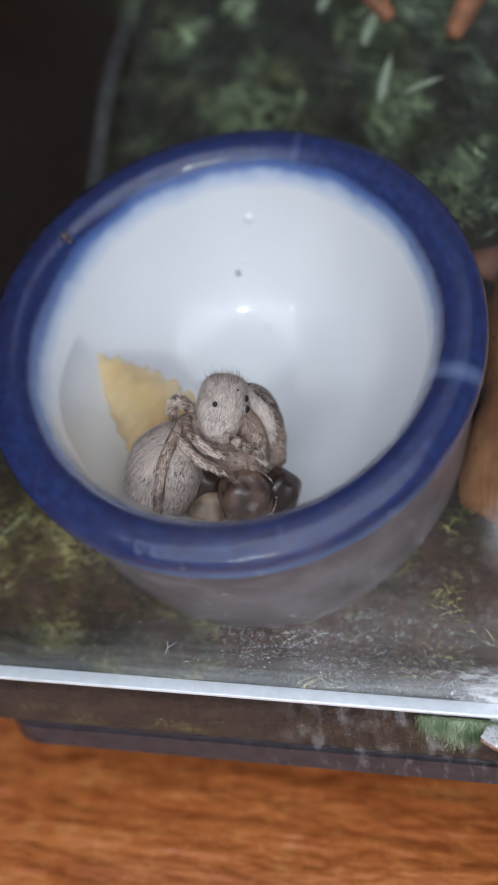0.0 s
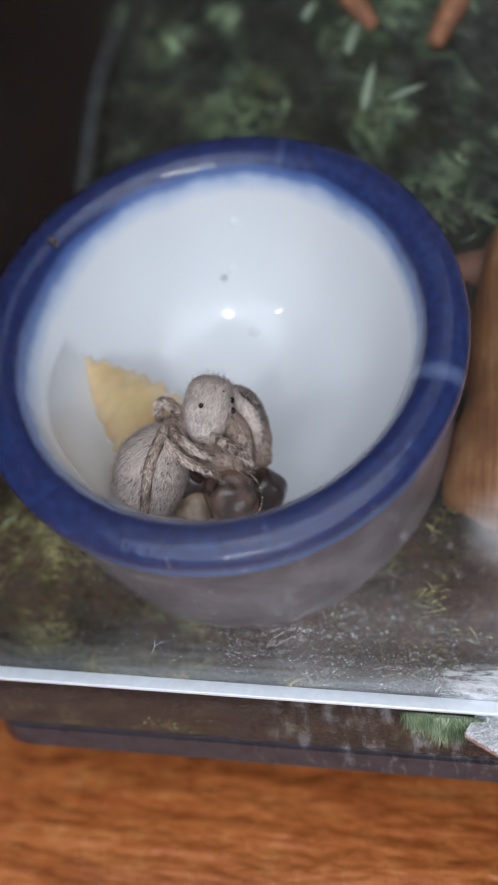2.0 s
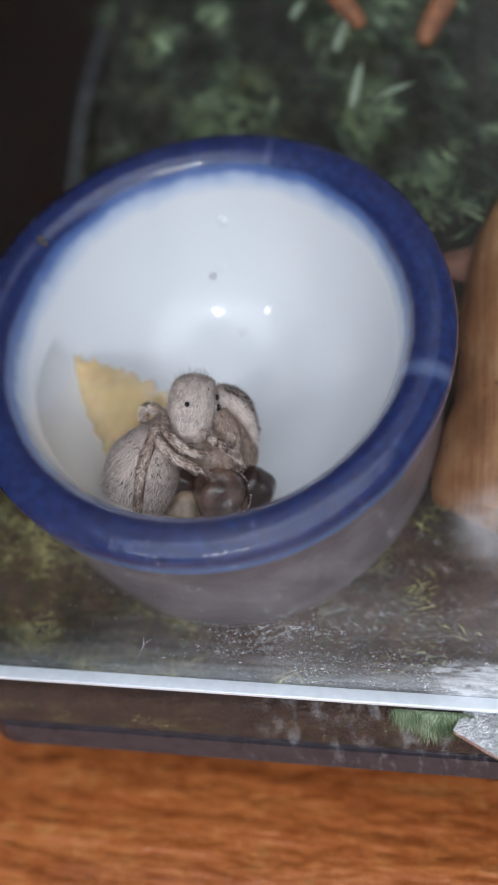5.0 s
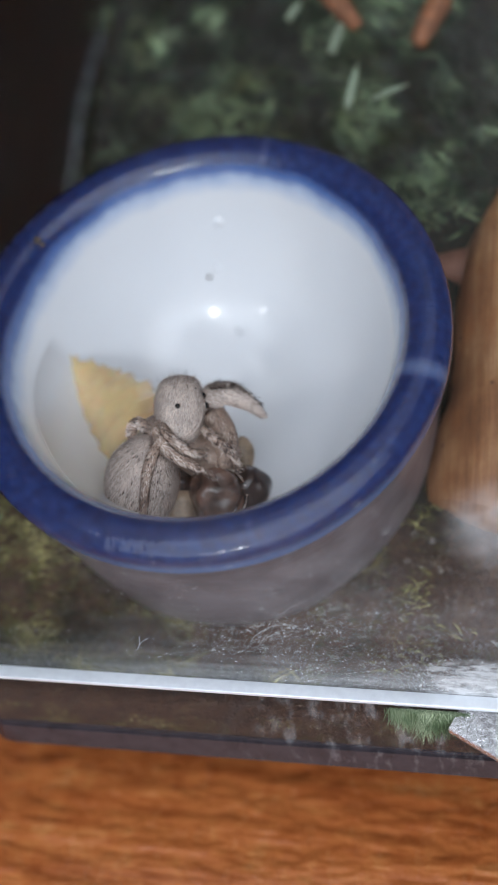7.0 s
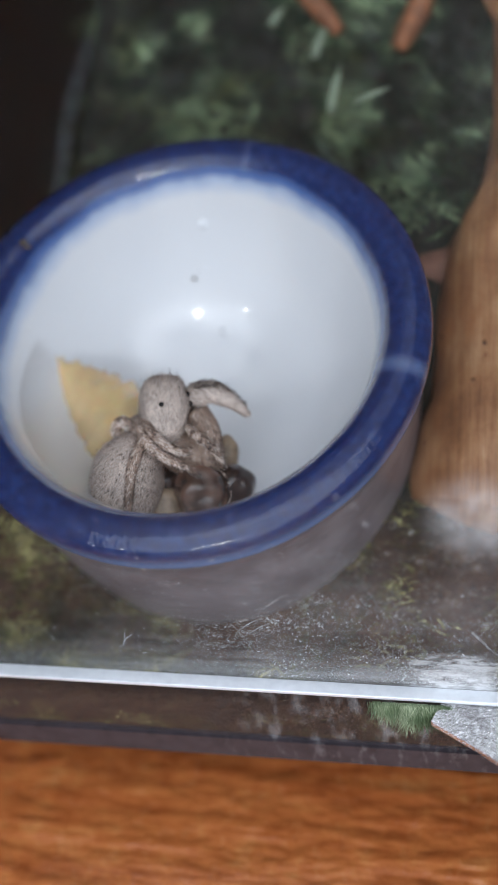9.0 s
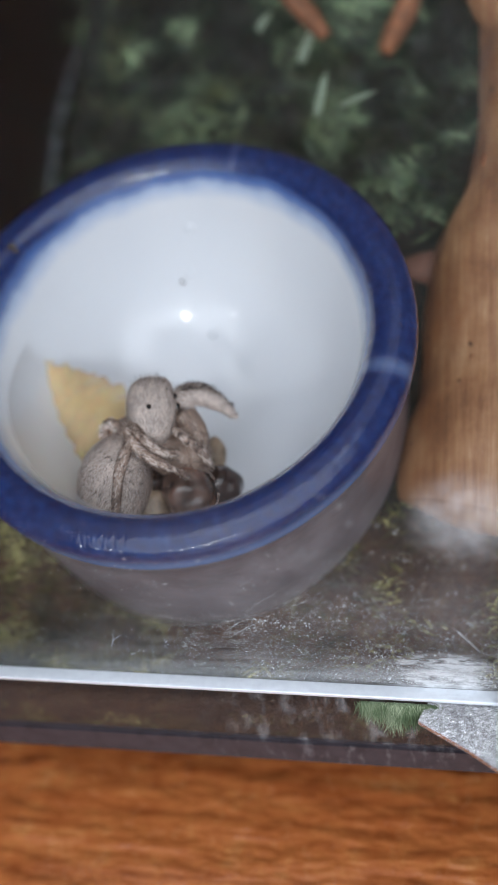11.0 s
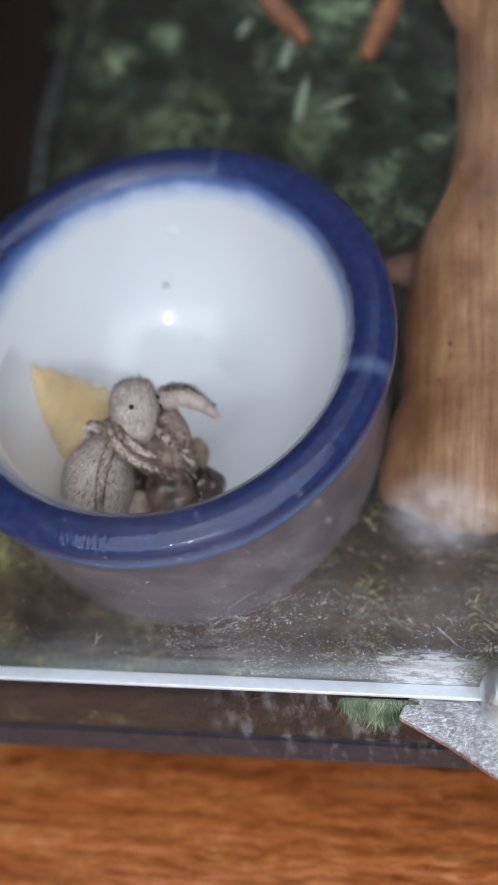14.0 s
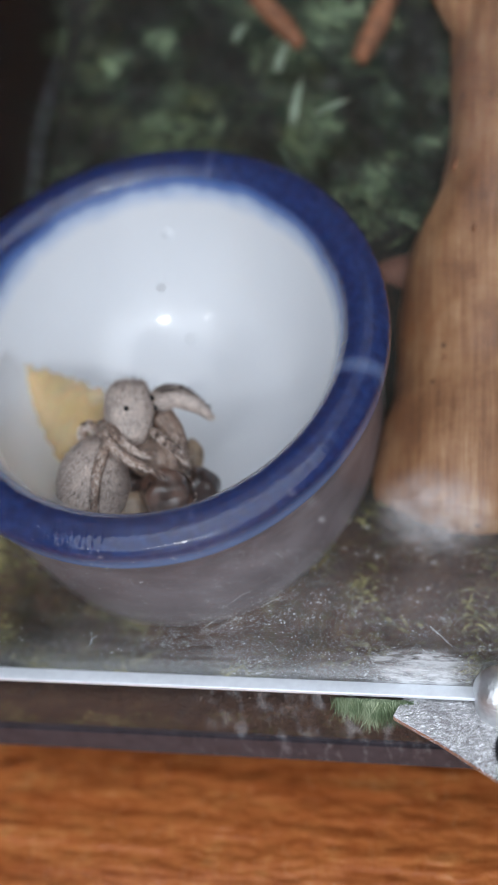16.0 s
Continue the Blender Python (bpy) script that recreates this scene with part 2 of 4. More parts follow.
def make_driftwood():
    n = Nodes("driftwood")
    grain = n.noise(1.0, 6, 0.6, n.stretch(1.9, 0.10, 0.10), 0.4)
    fibre = n.noise(1.0, 4, 0.6, n.stretch(5.0, 0.22, 0.22), 0.3)
    blot = n.noise(0.14, 5, 0.6)
    both = n.calc("ADD", n.calc("ADD", n.calc("MULTIPLY", grain, 0.26), n.calc("ADD", n.calc("MULTIPLY", fibre, 0.14), n.calc("MULTIPLY", n.noise(1.3, 4, 0.6), 0.08))), n.calc("MULTIPLY", blot, 0.52))
    col = n.ramp(both, (0.36, (0.110, 0.043, 0.017)), (0.46, (0.21, 0.092, 0.038)), (0.55, (0.31, 0.155, 0.070)), (0.64, (0.45, 0.275, 0.15)))
    rust = n.span(n.noise(0.3, 4, 0.6, n.stretch(0.6, 0.3, 0.3)), 0.56, 0.70, 0.0, 0.55)
    col = n.mix(rust, col, (0.24, 0.085, 0.026))
    dots = n.calc("MULTIPLY", n.span(n.cells(0.42), 0.16, 0.08), n.span(n.noise(0.3, 2), 0.5, 0.56))
    crack = n.calc("MULTIPLY", n.span(n.noise(1.0, 2, 0.5, n.stretch(2.6, 0.25, 0.25)), 0.74, 0.78), 0.7)
    col = n.mix(n.calc("MAXIMUM", dots, crack), col, (0.045, 0.020, 0.010))
    n.bump(n.calc("SUBTRACT", n.calc("ADD", grain, n.calc("MULTIPLY", fibre, 0.3)), n.calc("MAXIMUM", dots, crack)), 0.35, 0.3)
    return n.set(Base_Color=col, Roughness=0.55)


def make_plain(name, colour, rough=0.5, metal=0.0, scale=1.0, vary=0.25, bump=0.15, **more):
    n = Nodes(name)
    f = n.calc("ADD", n.calc("MULTIPLY", n.noise(scale, 5), 0.6), n.calc("MULTIPLY", n.noise(scale * 0.15, 3), 0.4))
    lo, hi = (tuple(min(1, c * k) for c in colour) for k in (1 - vary, 1 + vary))
    n.bump(n.noise(scale * 2, 4), bump, 0.2)
    return n.set(Base_Color=n.mix(n.span(f, 0.3, 0.7), lo, hi), Roughness=rough, Metallic=metal, **more)


# water spots, together with the right-hand glare painted in as whitish colour
def spots_and_glare(n):
    x, y, z = n.xyz()
    return n.calc("MULTIPLY", n.span(n.noise(0.9, 4, 0.6, n.stretch(1.0, 1.0, 0.45)), 0.50, 0.70), n.span(n.calc("ADD", x, n.calc("MULTIPLY", n.noise(0.1, 2), 12.0)), 2.0, 18.0))


def make_smoky():
    n = Nodes("smoky_plastic")
    base = n.mix(n.span(n.noise(0.6, 5), 0.3, 0.7), (0.034, 0.028, 0.034), (0.050, 0.042, 0.050))
    n.bump(n.noise(1.6, 4), 0.25, 0.2)
    return n.set(Base_Color=n.mix(n.calc("MULTIPLY", spots_and_glare(n), 0.15), base, (0.55, 0.53, 0.55)), Roughness=0.22)


TABLE = make_table_wood()
GLAZE = make_glaze()
PANE = make_pane("dusty_acrylic", front_dust)
CLEAR = make_pane("clear_acrylic", lambda n: n.calc("ADD", n.calc("MULTIPLY", spots_and_glare(n), 0.12), 0.006), (0.94, 0.94, 0.95))
SOIL = make_soil()
MOSS = make_moss("green_moss", (0.003, 0.008, 0.005), (0.028, 0.062, 0.031), (0.25, 0.34, 0.19))
WOOD = make_driftwood()
SPRIG = make_moss("light_moss", (0.03, 0.055, 0.022), (0.12, 0.18, 0.09), (0.32, 0.38, 0.25))
OLIVE = make_moss("olive_moss", (0.014, 0.018, 0.005), (0.125, 0.125, 0.036), (0.44, 0.41, 0.17))
BLADE = make_plain("pale_blade", (0.42, 0.52, 0.38), 0.4, 0.0, 0.8)
# darker than the driftwood: the shade on the root is in this colour
ROOT = make_plain("shaded_root", (0.13, 0.062, 0.042), 0.7, 0.0, 0.6, 0.4, 0.5)
BARK = make_plain("bark", (0.22, 0.085, 0.035), 0.7, 0.0, 0.8, 0.4, 0.6)
SKIN = make_plain("spider_skin", (0.35, 0.285, 0.25), 0.6, 0.0, 1.2, 0.3, 0.4)
LEGSKIN = make_plain("spider_leg_skin", (0.27, 0.19, 0.15), 0.6, 0.0, 1.6, 0.5, 0.4)
PALE = make_plain("spider_jaw", (0.25, 0.175, 0.135), 0.55, 0.0, 1.2, 0.35, 0.4)
FUR = make_plain("pale_fur", (0.64, 0.545, 0.485), 0.55, 0.0, 1.5, 0.25, 0.0)
DARKFUR = make_plain("dark_fur", (0.040, 0.024, 0.018), 0.45, 0.0, 1.0, 0.3, 0.0)
EYE = make_plain("spider_eye", (0.006, 0.006, 0.007), 0.04, 0.0, 1.0, 0.1, 0.0)
CHITIN = make_plain("brown_chitin", (0.125, 0.072, 0.054), 0.2, 0.0, 0.7, 0.75, 1.0, Subsurface_Weight=0.06, Subsurface_Scale=0.001, Coat_Weight=0.9, Coat_Roughness=0.1)
DARKCHITIN = make_plain("dark_chitin", (0.024, 0.013, 0.010), 0.22, 0.0, 0.6, 0.5, 0.4, Coat_Weight=0.4)
TAN = make_plain("tan_chitin", (0.27, 0.195, 0.13), 0.35, 0.0, 0.9, 0.5, 0.5)
YELLOW = make_plain("pupa_skin", (0.56, 0.405, 0.205), 0.22, 0.0, 0.35, 0.18, 0.2, Subsurface_Weight=0.35, Subsurface_Scale=0.001, Coat_Weight=1.0, Coat_Roughness=0.11)
SPECK = make_plain("dirt", (0.06, 0.045, 0.035), 0.7)
REFLECTION = make_plain("reflection_grey", (0.60, 0.60, 0.61), 0.4)
BEAD = make_plain("water_bead", (0.10, 0.075, 0.055), 0.12, 0.0, 1.0, 0.1, 0.0)
LINT = make_plain("lint", (0.70, 0.72, 0.73), 0.6)
GUN = make_plain("dark_metal", (0.10, 0.10, 0.11), 0.25, 1.0, 2.0, 0.2, 0.2)
SCUFFED = make_plain("scuffed_steel", (0.72, 0.71, 0.72), 0.20, 0.9, 2.6, 0.35, 1.0)
STEEL = make_plain("brushed_steel", (0.82, 0.84, 0.86), 0.36, 1.0, 2.0, 0.1, 0.5)
SMOKE = make_smoky()
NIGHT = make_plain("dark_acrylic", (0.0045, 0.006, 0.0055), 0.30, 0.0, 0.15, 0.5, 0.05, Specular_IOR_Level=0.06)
EDGE = make_plain("polished_edge", (0.86, 0.90, 0.96), 0.28, 0.3, 1.5, 0.06, 0.12)
SEAM = make_plain("glue_seam", (0.16, 0.19, 0.22), 0.3, 0.0, 0.4, 0.4)
WALL = make_plain("wall_paint", (0.36, 0.37, 0.38), 0.8, 0.0, 0.05)


# ---- mesh helpers ----
def part(name, bm, material, parent=None, label="", smooth=True):
    me = bpy.data.meshes.new(name)
    bm.normal_update()
    bm.to_mesh(me)
    bm.free()
    if smooth:
        me.shade_smooth()
    me.materials.append(material)
    ob = new(name, me)
    if parent:
        ob.parent = parent
    if label:
        ob["label"] = label
    return ob


def slab(x0, x1, y0, y1, z0, z1, bevel=0.0, segments=2):
    """A block between planes given in millimetres, its edges rounded."""
    bm = bmesh.new()
    bmesh.ops.create_cube(bm, size=1)
    for v in bm.verts:
        v.co = Vector(((x0 + x1) / 2 + v.co.x * (x1 - x0), (y0 + y1) / 2 + v.co.y * (y1 - y0), (z0 + z1) / 2 + v.co.z * (z1 - z0))) * MM
    if bevel:
        bmesh.ops.bevel(bm, geom=bm.edges[:], offset=bevel * MM, segments=segments, affect="EDGES", profile=0.5)
    return bm


def lathe(profile, steps=96, wobble=0.0, seed=0.0):
    """A turned body round z from (radius, height) pairs in millimetres."""
    bm = bmesh.new()
    rings = []
    for r, z in profile:
        if r < 0.01:
            rings.append([bm.verts.new((0, 0, z * MM))])
            continue
        ring = []
        for k in range(steps):
            a = 2 * math.pi * k / steps
            w = 1 + wobble * noise.noise((math.cos(a) * 1.3 + seed, math.sin(a) * 1.3, z * 0.06))
            ring.append(bm.verts.new((r * w * math.cos(a) * MM, r * w * math.sin(a) * MM, z * MM)))
        rings.append(ring)
    for a, b in zip(rings, rings[1:]):
        for k in range(steps):
            j = (k + 1) % steps
            if len(a) == 1:
                bm.faces.new((a[0], b[k], b[j]))
            elif len(b) == 1:
                bm.faces.new((a[k], b[0], a[j]))
            else:
                bm.faces.new((a[k], b[k], b[j], a[j]))
    bmesh.ops.recalc_face_normals(bm, faces=bm.faces[:])
    return bm


def spline(points, steps):
    """Points on a smooth line through those given."""
    pts = [Vector(p) for p in points]
    ends = [pts[0] * 2 - pts[1], *pts, pts[-1] * 2 - pts[-2]]
    out = []
    for i in range(1, len(ends) - 2):
        a, b, c, d = ends[i - 1 : i + 3]
        for k in range(steps):
            t = k / steps
            out.append(0.5 * ((2 * b) + (c - a) * t + (2 * a - 5 * b + 4 * c - d) * t * t + (3 * b - a - 3 * c + d) * t**3))
    return out + [pts[-1]]


def tube(points, radii, sides=20, steps=8, rough=0.0, scale=0.15, flat=1.0, bm=None, grooves=0.0):
    """A limb along points (millimetres) with a radius at each, closed at both ends and uneven by rough."""
    bm = bm or bmesh.new()
    line = spline(points, steps)
    rad = [v.x for v in spline([(r, 0, 0) for r in radii], steps)]
    side, rings = None, []
    for i, p in enumerate(line):
        ahead = (line[min(i + 1, len(line) - 1)] - line[max(i - 1, 0)]).normalized()
        side = ahead.orthogonal().normalized() if side is None else (side - ahead * side.dot(ahead)).normalized()
        up = ahead.cross(side)
        ring = []
        for k in range(sides):
            a = 2 * math.pi * k / sides
            d = side * math.cos(a) + up * math.sin(a) * flat
            q = p + d * rad[i]
            w = 1 + rough * (noise.noise(q * scale) + 0.5 * noise.noise(q * scale * 2.7)) + grooves * noise.noise((math.cos(a) * 4, math.sin(a) * 4, i * 0.05))
            ring.append(bm.verts.new((p + d * rad[i] * w) * MM))
        rings.append(ring)
    for a, b in zip(rings, rings[1:]):
        for k in range(sides):
            j = (k + 1) % sides
            bm.faces.new((a[k], a[j], b[j], b[k]))
    for ring, p, s in ((rings[0], line[0], -1), (rings[-1], line[-1], 1)):
        tip = bm.verts.new((p + (line[1] - line[0] if s < 0 else line[-1] - line[-2]).normalized() * s * rad[0 if s < 0 else -1] * 0.35) * MM)
        for k in range(sides):
            j = (k + 1) % sides
            bm.faces.new((ring[j], ring[k], tip) if s < 0 else (ring[k], ring[j], tip))
    return bm


def holder(name, m=Matrix()):
    ob = new(name)
    ob.empty_display_size = 0.005
    ob.matrix_world = m
    return ob


# ---- the room and the table ----
def build_room():
    x0, x1, y0, y1, z0, z1 = -2000, 2200, -1900, 2300, -750, 1750
    w = 100
    for name, box in (
        ("floor", (x0, x1, y0, y1, z0 - w, z0)), ("ceiling", (x0, x1, y0, y1, z1, z1 + w)),
        ("wall_west", (x0 - w, x0, y0, y1, z0, z1)), ("wall_east", (x1, x1 + w, y0, y1, z0, z1)),
        ("wall_south", (x0, x1, y0 - w, y0, z0, z1)), ("wall_north", (x0, x1, y1, y1 + w, z0, z1)),
    ):
        tagged(part(name, slab(*box), WALL, smooth=False), f"plain matt painted room {name.split('_')[0]}", name.split("_")[0], kind="structure")


def build_table():
    table = tagged(holder("table", pose(0, 0.15, -0.75)), "varnished reddish-brown wooden table with streaky grain", "table")
    top = part("tabletop", slab(-500, 500, -750, 350, -28, 0, 3, 3), TABLE, table)
    top.location = (0, 0, 0.75)
    for sx in (-1, 1):
        for sy in (-1, 1):
            leg = part("leg", slab(-25, 25, -25, 25, 0, 722, 3), TABLE, table)
            leg.location = (sx * 0.45, -0.20 + sy * 0.50, 0)


# ---- the terrarium ----
def build_terrarium():
    box = tagged(holder("terrarium", pose(0, 0, 0)), "small clear acrylic terrarium with a dusty front", "terrarium")
    x0, x1, y1, top = -25.0, 62, 92, 120
    for name, bm, m, label in (
        ("front_pane", slab(x0, x1, 0, 1.4, 18.3, top, 0.2), PANE, "dusty scratched clear pane"),
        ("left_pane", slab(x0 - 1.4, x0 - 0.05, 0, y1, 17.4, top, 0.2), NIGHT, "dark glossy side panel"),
        ("right_pane", slab(x1 + 0.05, x1 + 1.4, 0, y1, 17.4, top, 0.2), CLEAR, ""),
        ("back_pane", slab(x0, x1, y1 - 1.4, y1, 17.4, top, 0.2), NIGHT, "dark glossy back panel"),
        ("tray_wall", slab(-20.0, x1 + 1.3, -1.15, -0.9, 12.2, 18.15, 0.08, 2), CLEAR, "clear tray wall with soil behind it"),
    ):
        part(name, bm, m, box, label, smooth=False).visible_shadow = m is NIGHT
    part("ledge", slab(x0 - 1.4, 25.0, -1.2, -0.02, 18.2, 18.55, 0.08, 3), EDGE, box, "bright polished edge")
    seam = tube([(-24.4, 89, 37.0), (-24.4, 69.4, 34.2), (-24.4, 58.9, 28.8), (-24.4, 50, 23.6)], [0.5, 0.45, 0.45, 0.4], 10, 4)
    part("seam", seam, SEAM, box, "pale bluish glue seam")
    # a base sheet on four feet
    bm = slab(-20.6, x1 + 1.3, -1.25, y1, 9.15, 12.15)
    bmesh.ops.bevel(bm, geom=[e for e in bm.edges if abs(e.verts[0].co.z - e.verts[1].co.z) > 0.001], offset=3 * MM, segments=6, affect="EDGES", profile=0.5)
    bmesh.ops.bevel(bm, geom=[e for e in bm.edges if abs(e.verts[0].co.z - e.verts[1].co.z) < 0.0001 and len(e.link_faces) == 2 and e.calc_face_angle(0) > 1.0], offset=0.3 * MM, segments=2, affect="EDGES")
    part("base_sheet", bm, SMOKE, box, "greyish translucent base sheet", smooth=False)
    for fx in (-4, 46):
        for fy in (22, 78):
            foot = part("foot", lathe([(0, 0), (5, 0), (5.5, 0.5), (5, 9.1), (0, 9.1)], 32), SMOKE, box)
            foot.location = (fx * MM, fy * MM, 0)


def left_edge(y):
    """Where the planted slope ends beside the dark side panel."""
    return -26 + 9.0 * min(1, max(0, (y - 31) / 8))


def ground(x, y):
    """Height of the planted ground in millimetres, with a hollow where the cup stands."""
    h = 15.8 - 3.3 * math.exp(-((x + 1.5) / 11.0) ** 4) * min(1, max(0, (y - 1.0) / 3)) + max(0, y - 6) * 0.62 + 2.0 * noise.noise((x * 0.07, y * 0.07, 3)) * min(1, y / 12)
    fall = min(1, max(0, (left_edge(y) - x) / 4))
    h -= (h - 17) * fall
    d = math.hypot((x + 1.2) / 16.5, (y - 26.0) / 16.0)
    k = min(1, max(0, (1.08 - d) / 0.16))
    return h + (12.5 - h) * k * k * (3 - 2 * k)


def build_ground():
    bm = bmesh.new()
    nx, ny = 90, 90
    xs = [-24.9 + 86.5 * i / nx for i in range(nx + 1)]
    ys = [-0.86 + 89 * j / ny for j in range(ny + 1)]
    grid = [[bm.verts.new((x * MM, y * MM, (ground(x, y) + 0.5 * noise.noise((x * 0.6, y * 0.6, 0))) * MM)) for x in xs] for y in ys]
    for j in range(ny):
        for i in range(nx):
            bm.faces.new((grid[j][i], grid[j][i + 1], grid[j + 1][i + 1], grid[j + 1][i]))
    rim = [e for e in bm.edges if e.is_boundary]
    low = bmesh.ops.extrude_edge_only(bm, edges=rim)["geom"]
    for v in low:
        if isinstance(v, bmesh.types.BMVert):
            v.co.z = 12.2 * MM
    bmesh.ops.recalc_face_normals(bm, faces=bm.faces[:])
    tagged(part("ground", bm, SOIL), "dark soil packed in the terrarium, near-black green under the moss", "soil", kind="structure")


def strand(verts, faces, p, d, side, droop, length, stations, lowest=2.0):
    n0 = len(verts)
    for k, w in stations:
        q = p + d * length * k + droop * length * k * k
        q.y = max(q.y, lowest)
        verts += [tuple((q - side * w) * MM), tuple((q + side * w) * MM)]
    faces += [(n0 + 2 * k, n0 + 2 * k + 1, n0 + 2 * k + 3, n0 + 2 * k + 2) for k in range(len(stations) - 1)]


def build_moss():
    rng = random.Random(4)
    verts, faces = [], []
    taper = ((0, 1), (0.35, 1), (0.7, 0.7), (1, 0.08))
    for _ in range(11500):
        cx, cy = rng.uniform(-24, 40), rng.uniform(2.5, 78)
        if cy < 16:
            continue
        if cx > 9 and cy < 37 or cx < left_edge(cy) + 0.9 + 1.5 * rng.random() ** 2 + 2.5 * noise.noise((cy * 0.2, 0, 0)):
            continue
        if cy > 70 and rng.random() < 0.5 or cx > 32 and rng.random() < 0.6:
            continue
        if math.hypot((cx + 1.5) / 17.5, (cy - 22.5) / 18) < 1.1:
            continue
        lean, lift = rng.gauss(1.75, 0.65), rng.uniform(0.2, 1.2)
        for _ in range(rng.randint(8, 15)):
            x, y = cx + rng.gauss(0, 1.0), cy + rng.gauss(0, 1.0)
            x = max(-24.2, x)
            a = lean + rng.gauss(0, 0.45)
            d = Vector((math.cos(a), math.sin(a), lift + rng.gauss(0, 0.25))).normalized()
            side = d.cross(Vector((rng.gauss(0, 1), rng.gauss(0, 1), rng.gauss(0, 1)))).normalized() * rng.uniform(0.03, 0.09) * (2.6 if rng.random() < 0.05 else 1.0)
            droop = Vector((rng.gauss(0, 0.2), rng.gauss(0, 0.2), -rng.uniform(0.1, 0.6)))
            strand(verts, faces, Vector((x, y, ground(x, y) - 0.4)), d, side, droop, rng.uniform(2.0, 6.0), taper)
    me = bpy.data.meshes.new("moss")
    me.from_pydata(verts, [], faces)
    me.materials.append(MOSS)
    tagged(new("moss", me), "dark green stringy moss covering the sloping ground", "moss", kind="stuff")


def build_front_moss():
    rng = random.Random(14)
    verts, faces = [], []
    for _ in range(4200):
        cx, cy = rng.uniform(-24, 40), 1.2 + 17 * rng.random() ** 1.3
        if math.hypot((cx + 1.2) / 16.5, (cy - 26) / 16) < 0.98 or noise.noise((cx * 0.13, cy * 0.13, 9)) < -0.25 or cx > -3 and rng.random() < 0.72:
            continue
        lean = rng.uniform(0, 6.28)
        for _ in range(12):
            x, y = max(-24.5, cx + rng.gauss(0, 0.7)), max(1.8, cy + rng.gauss(0, 0.6))
            a = lean + rng.gauss(0, 0.8)
            d = Vector((math.cos(a), math.sin(a) * 0.6, rng.uniform(0.2, 1.0))).normalized()
            side = d.cross(Vector((rng.gauss(0, 1), rng.gauss(0, 1), rng.gauss(0, 1)))).normalized() * rng.uniform(0.025, 0.07)
            strand(verts, faces, Vector((x, y, ground(x, y) - 0.2)), d, side, Vector((0, 0, -0.4)), rng.uniform(0.6, 2.2), ((0, 1), (0.5, 0.9), (1, 0.1)), 1.75)
    # taller tufts pressed up behind the pane
    for _ in range(520):
        cx, cy = rng.uniform(-24, 9), rng.uniform(1.9, 4.2)
        if noise.noise((cx * 0.22, cy * 0.3, 4)) < -0.12 or cx > -4 and rng.random() < 0.5:
            continue
        lean = rng.gauss(0, 0.5)
        for _ in range(11):
            x, y = max(-24.5, cx + rng.gauss(0, 0.6)), max(1.8, cy + rng.gauss(0, 0.4))
            d = Vector((lean + rng.gauss(0, 0.35), rng.gauss(0, 0.25), 1)).normalized()
            side = d.cross(Vector((rng.gauss(0, 1), rng.gauss(0, 1), 0))).normalized() * rng.uniform(0.025, 0.08)
            strand(verts, faces, Vector((x, y, ground(x, y) - 0.2)), d, side, Vector((rng.gauss(0, 0.3), 0, -0.25)), rng.uniform(1.6, 4.6), ((0, 1), (0.5, 0.9), (1, 0.1)), 1.75)
    # bits pressed against the tray wall
    for _ in range(3600):
        x, z = rng.uniform(-19.5, 50), 12.5 + 2.6 * rng.random() ** 1.7
        if noise.noise((x * 0.25, z * 0.5, 6)) < -0.05:
            continue
        d = Vector((rng.gauss(0, 1), 0, rng.gauss(0, 0.5))).normalized()
        strand(verts, faces, Vector((x, -0.875, z)), d, Vector((0, 0.004, 0.05)) * rng.uniform(0.3, 0.8), Vector((0, 0, -0.2)), rng.uniform(0.08, 0.26), ((0, 1), (0.5, 0.9), (1, 0.1)), -0.885)
    me = bpy.data.meshes.new("low_moss")
    me.from_pydata(verts, [], faces)
    me.materials.append(OLIVE)
    tagged(new("low_moss", me), "low olive moss tufts on the soil behind the pane", "moss", kind="stuff")


# ---- cup ----
CUP = Matrix.Translation((-1.93 * MM, 19.0 * MM, 38.65 * MM)) @ Vector((-0.039, -0.35, 1)).to_track_quat("Z", "Y").to_matrix().to_4x4()


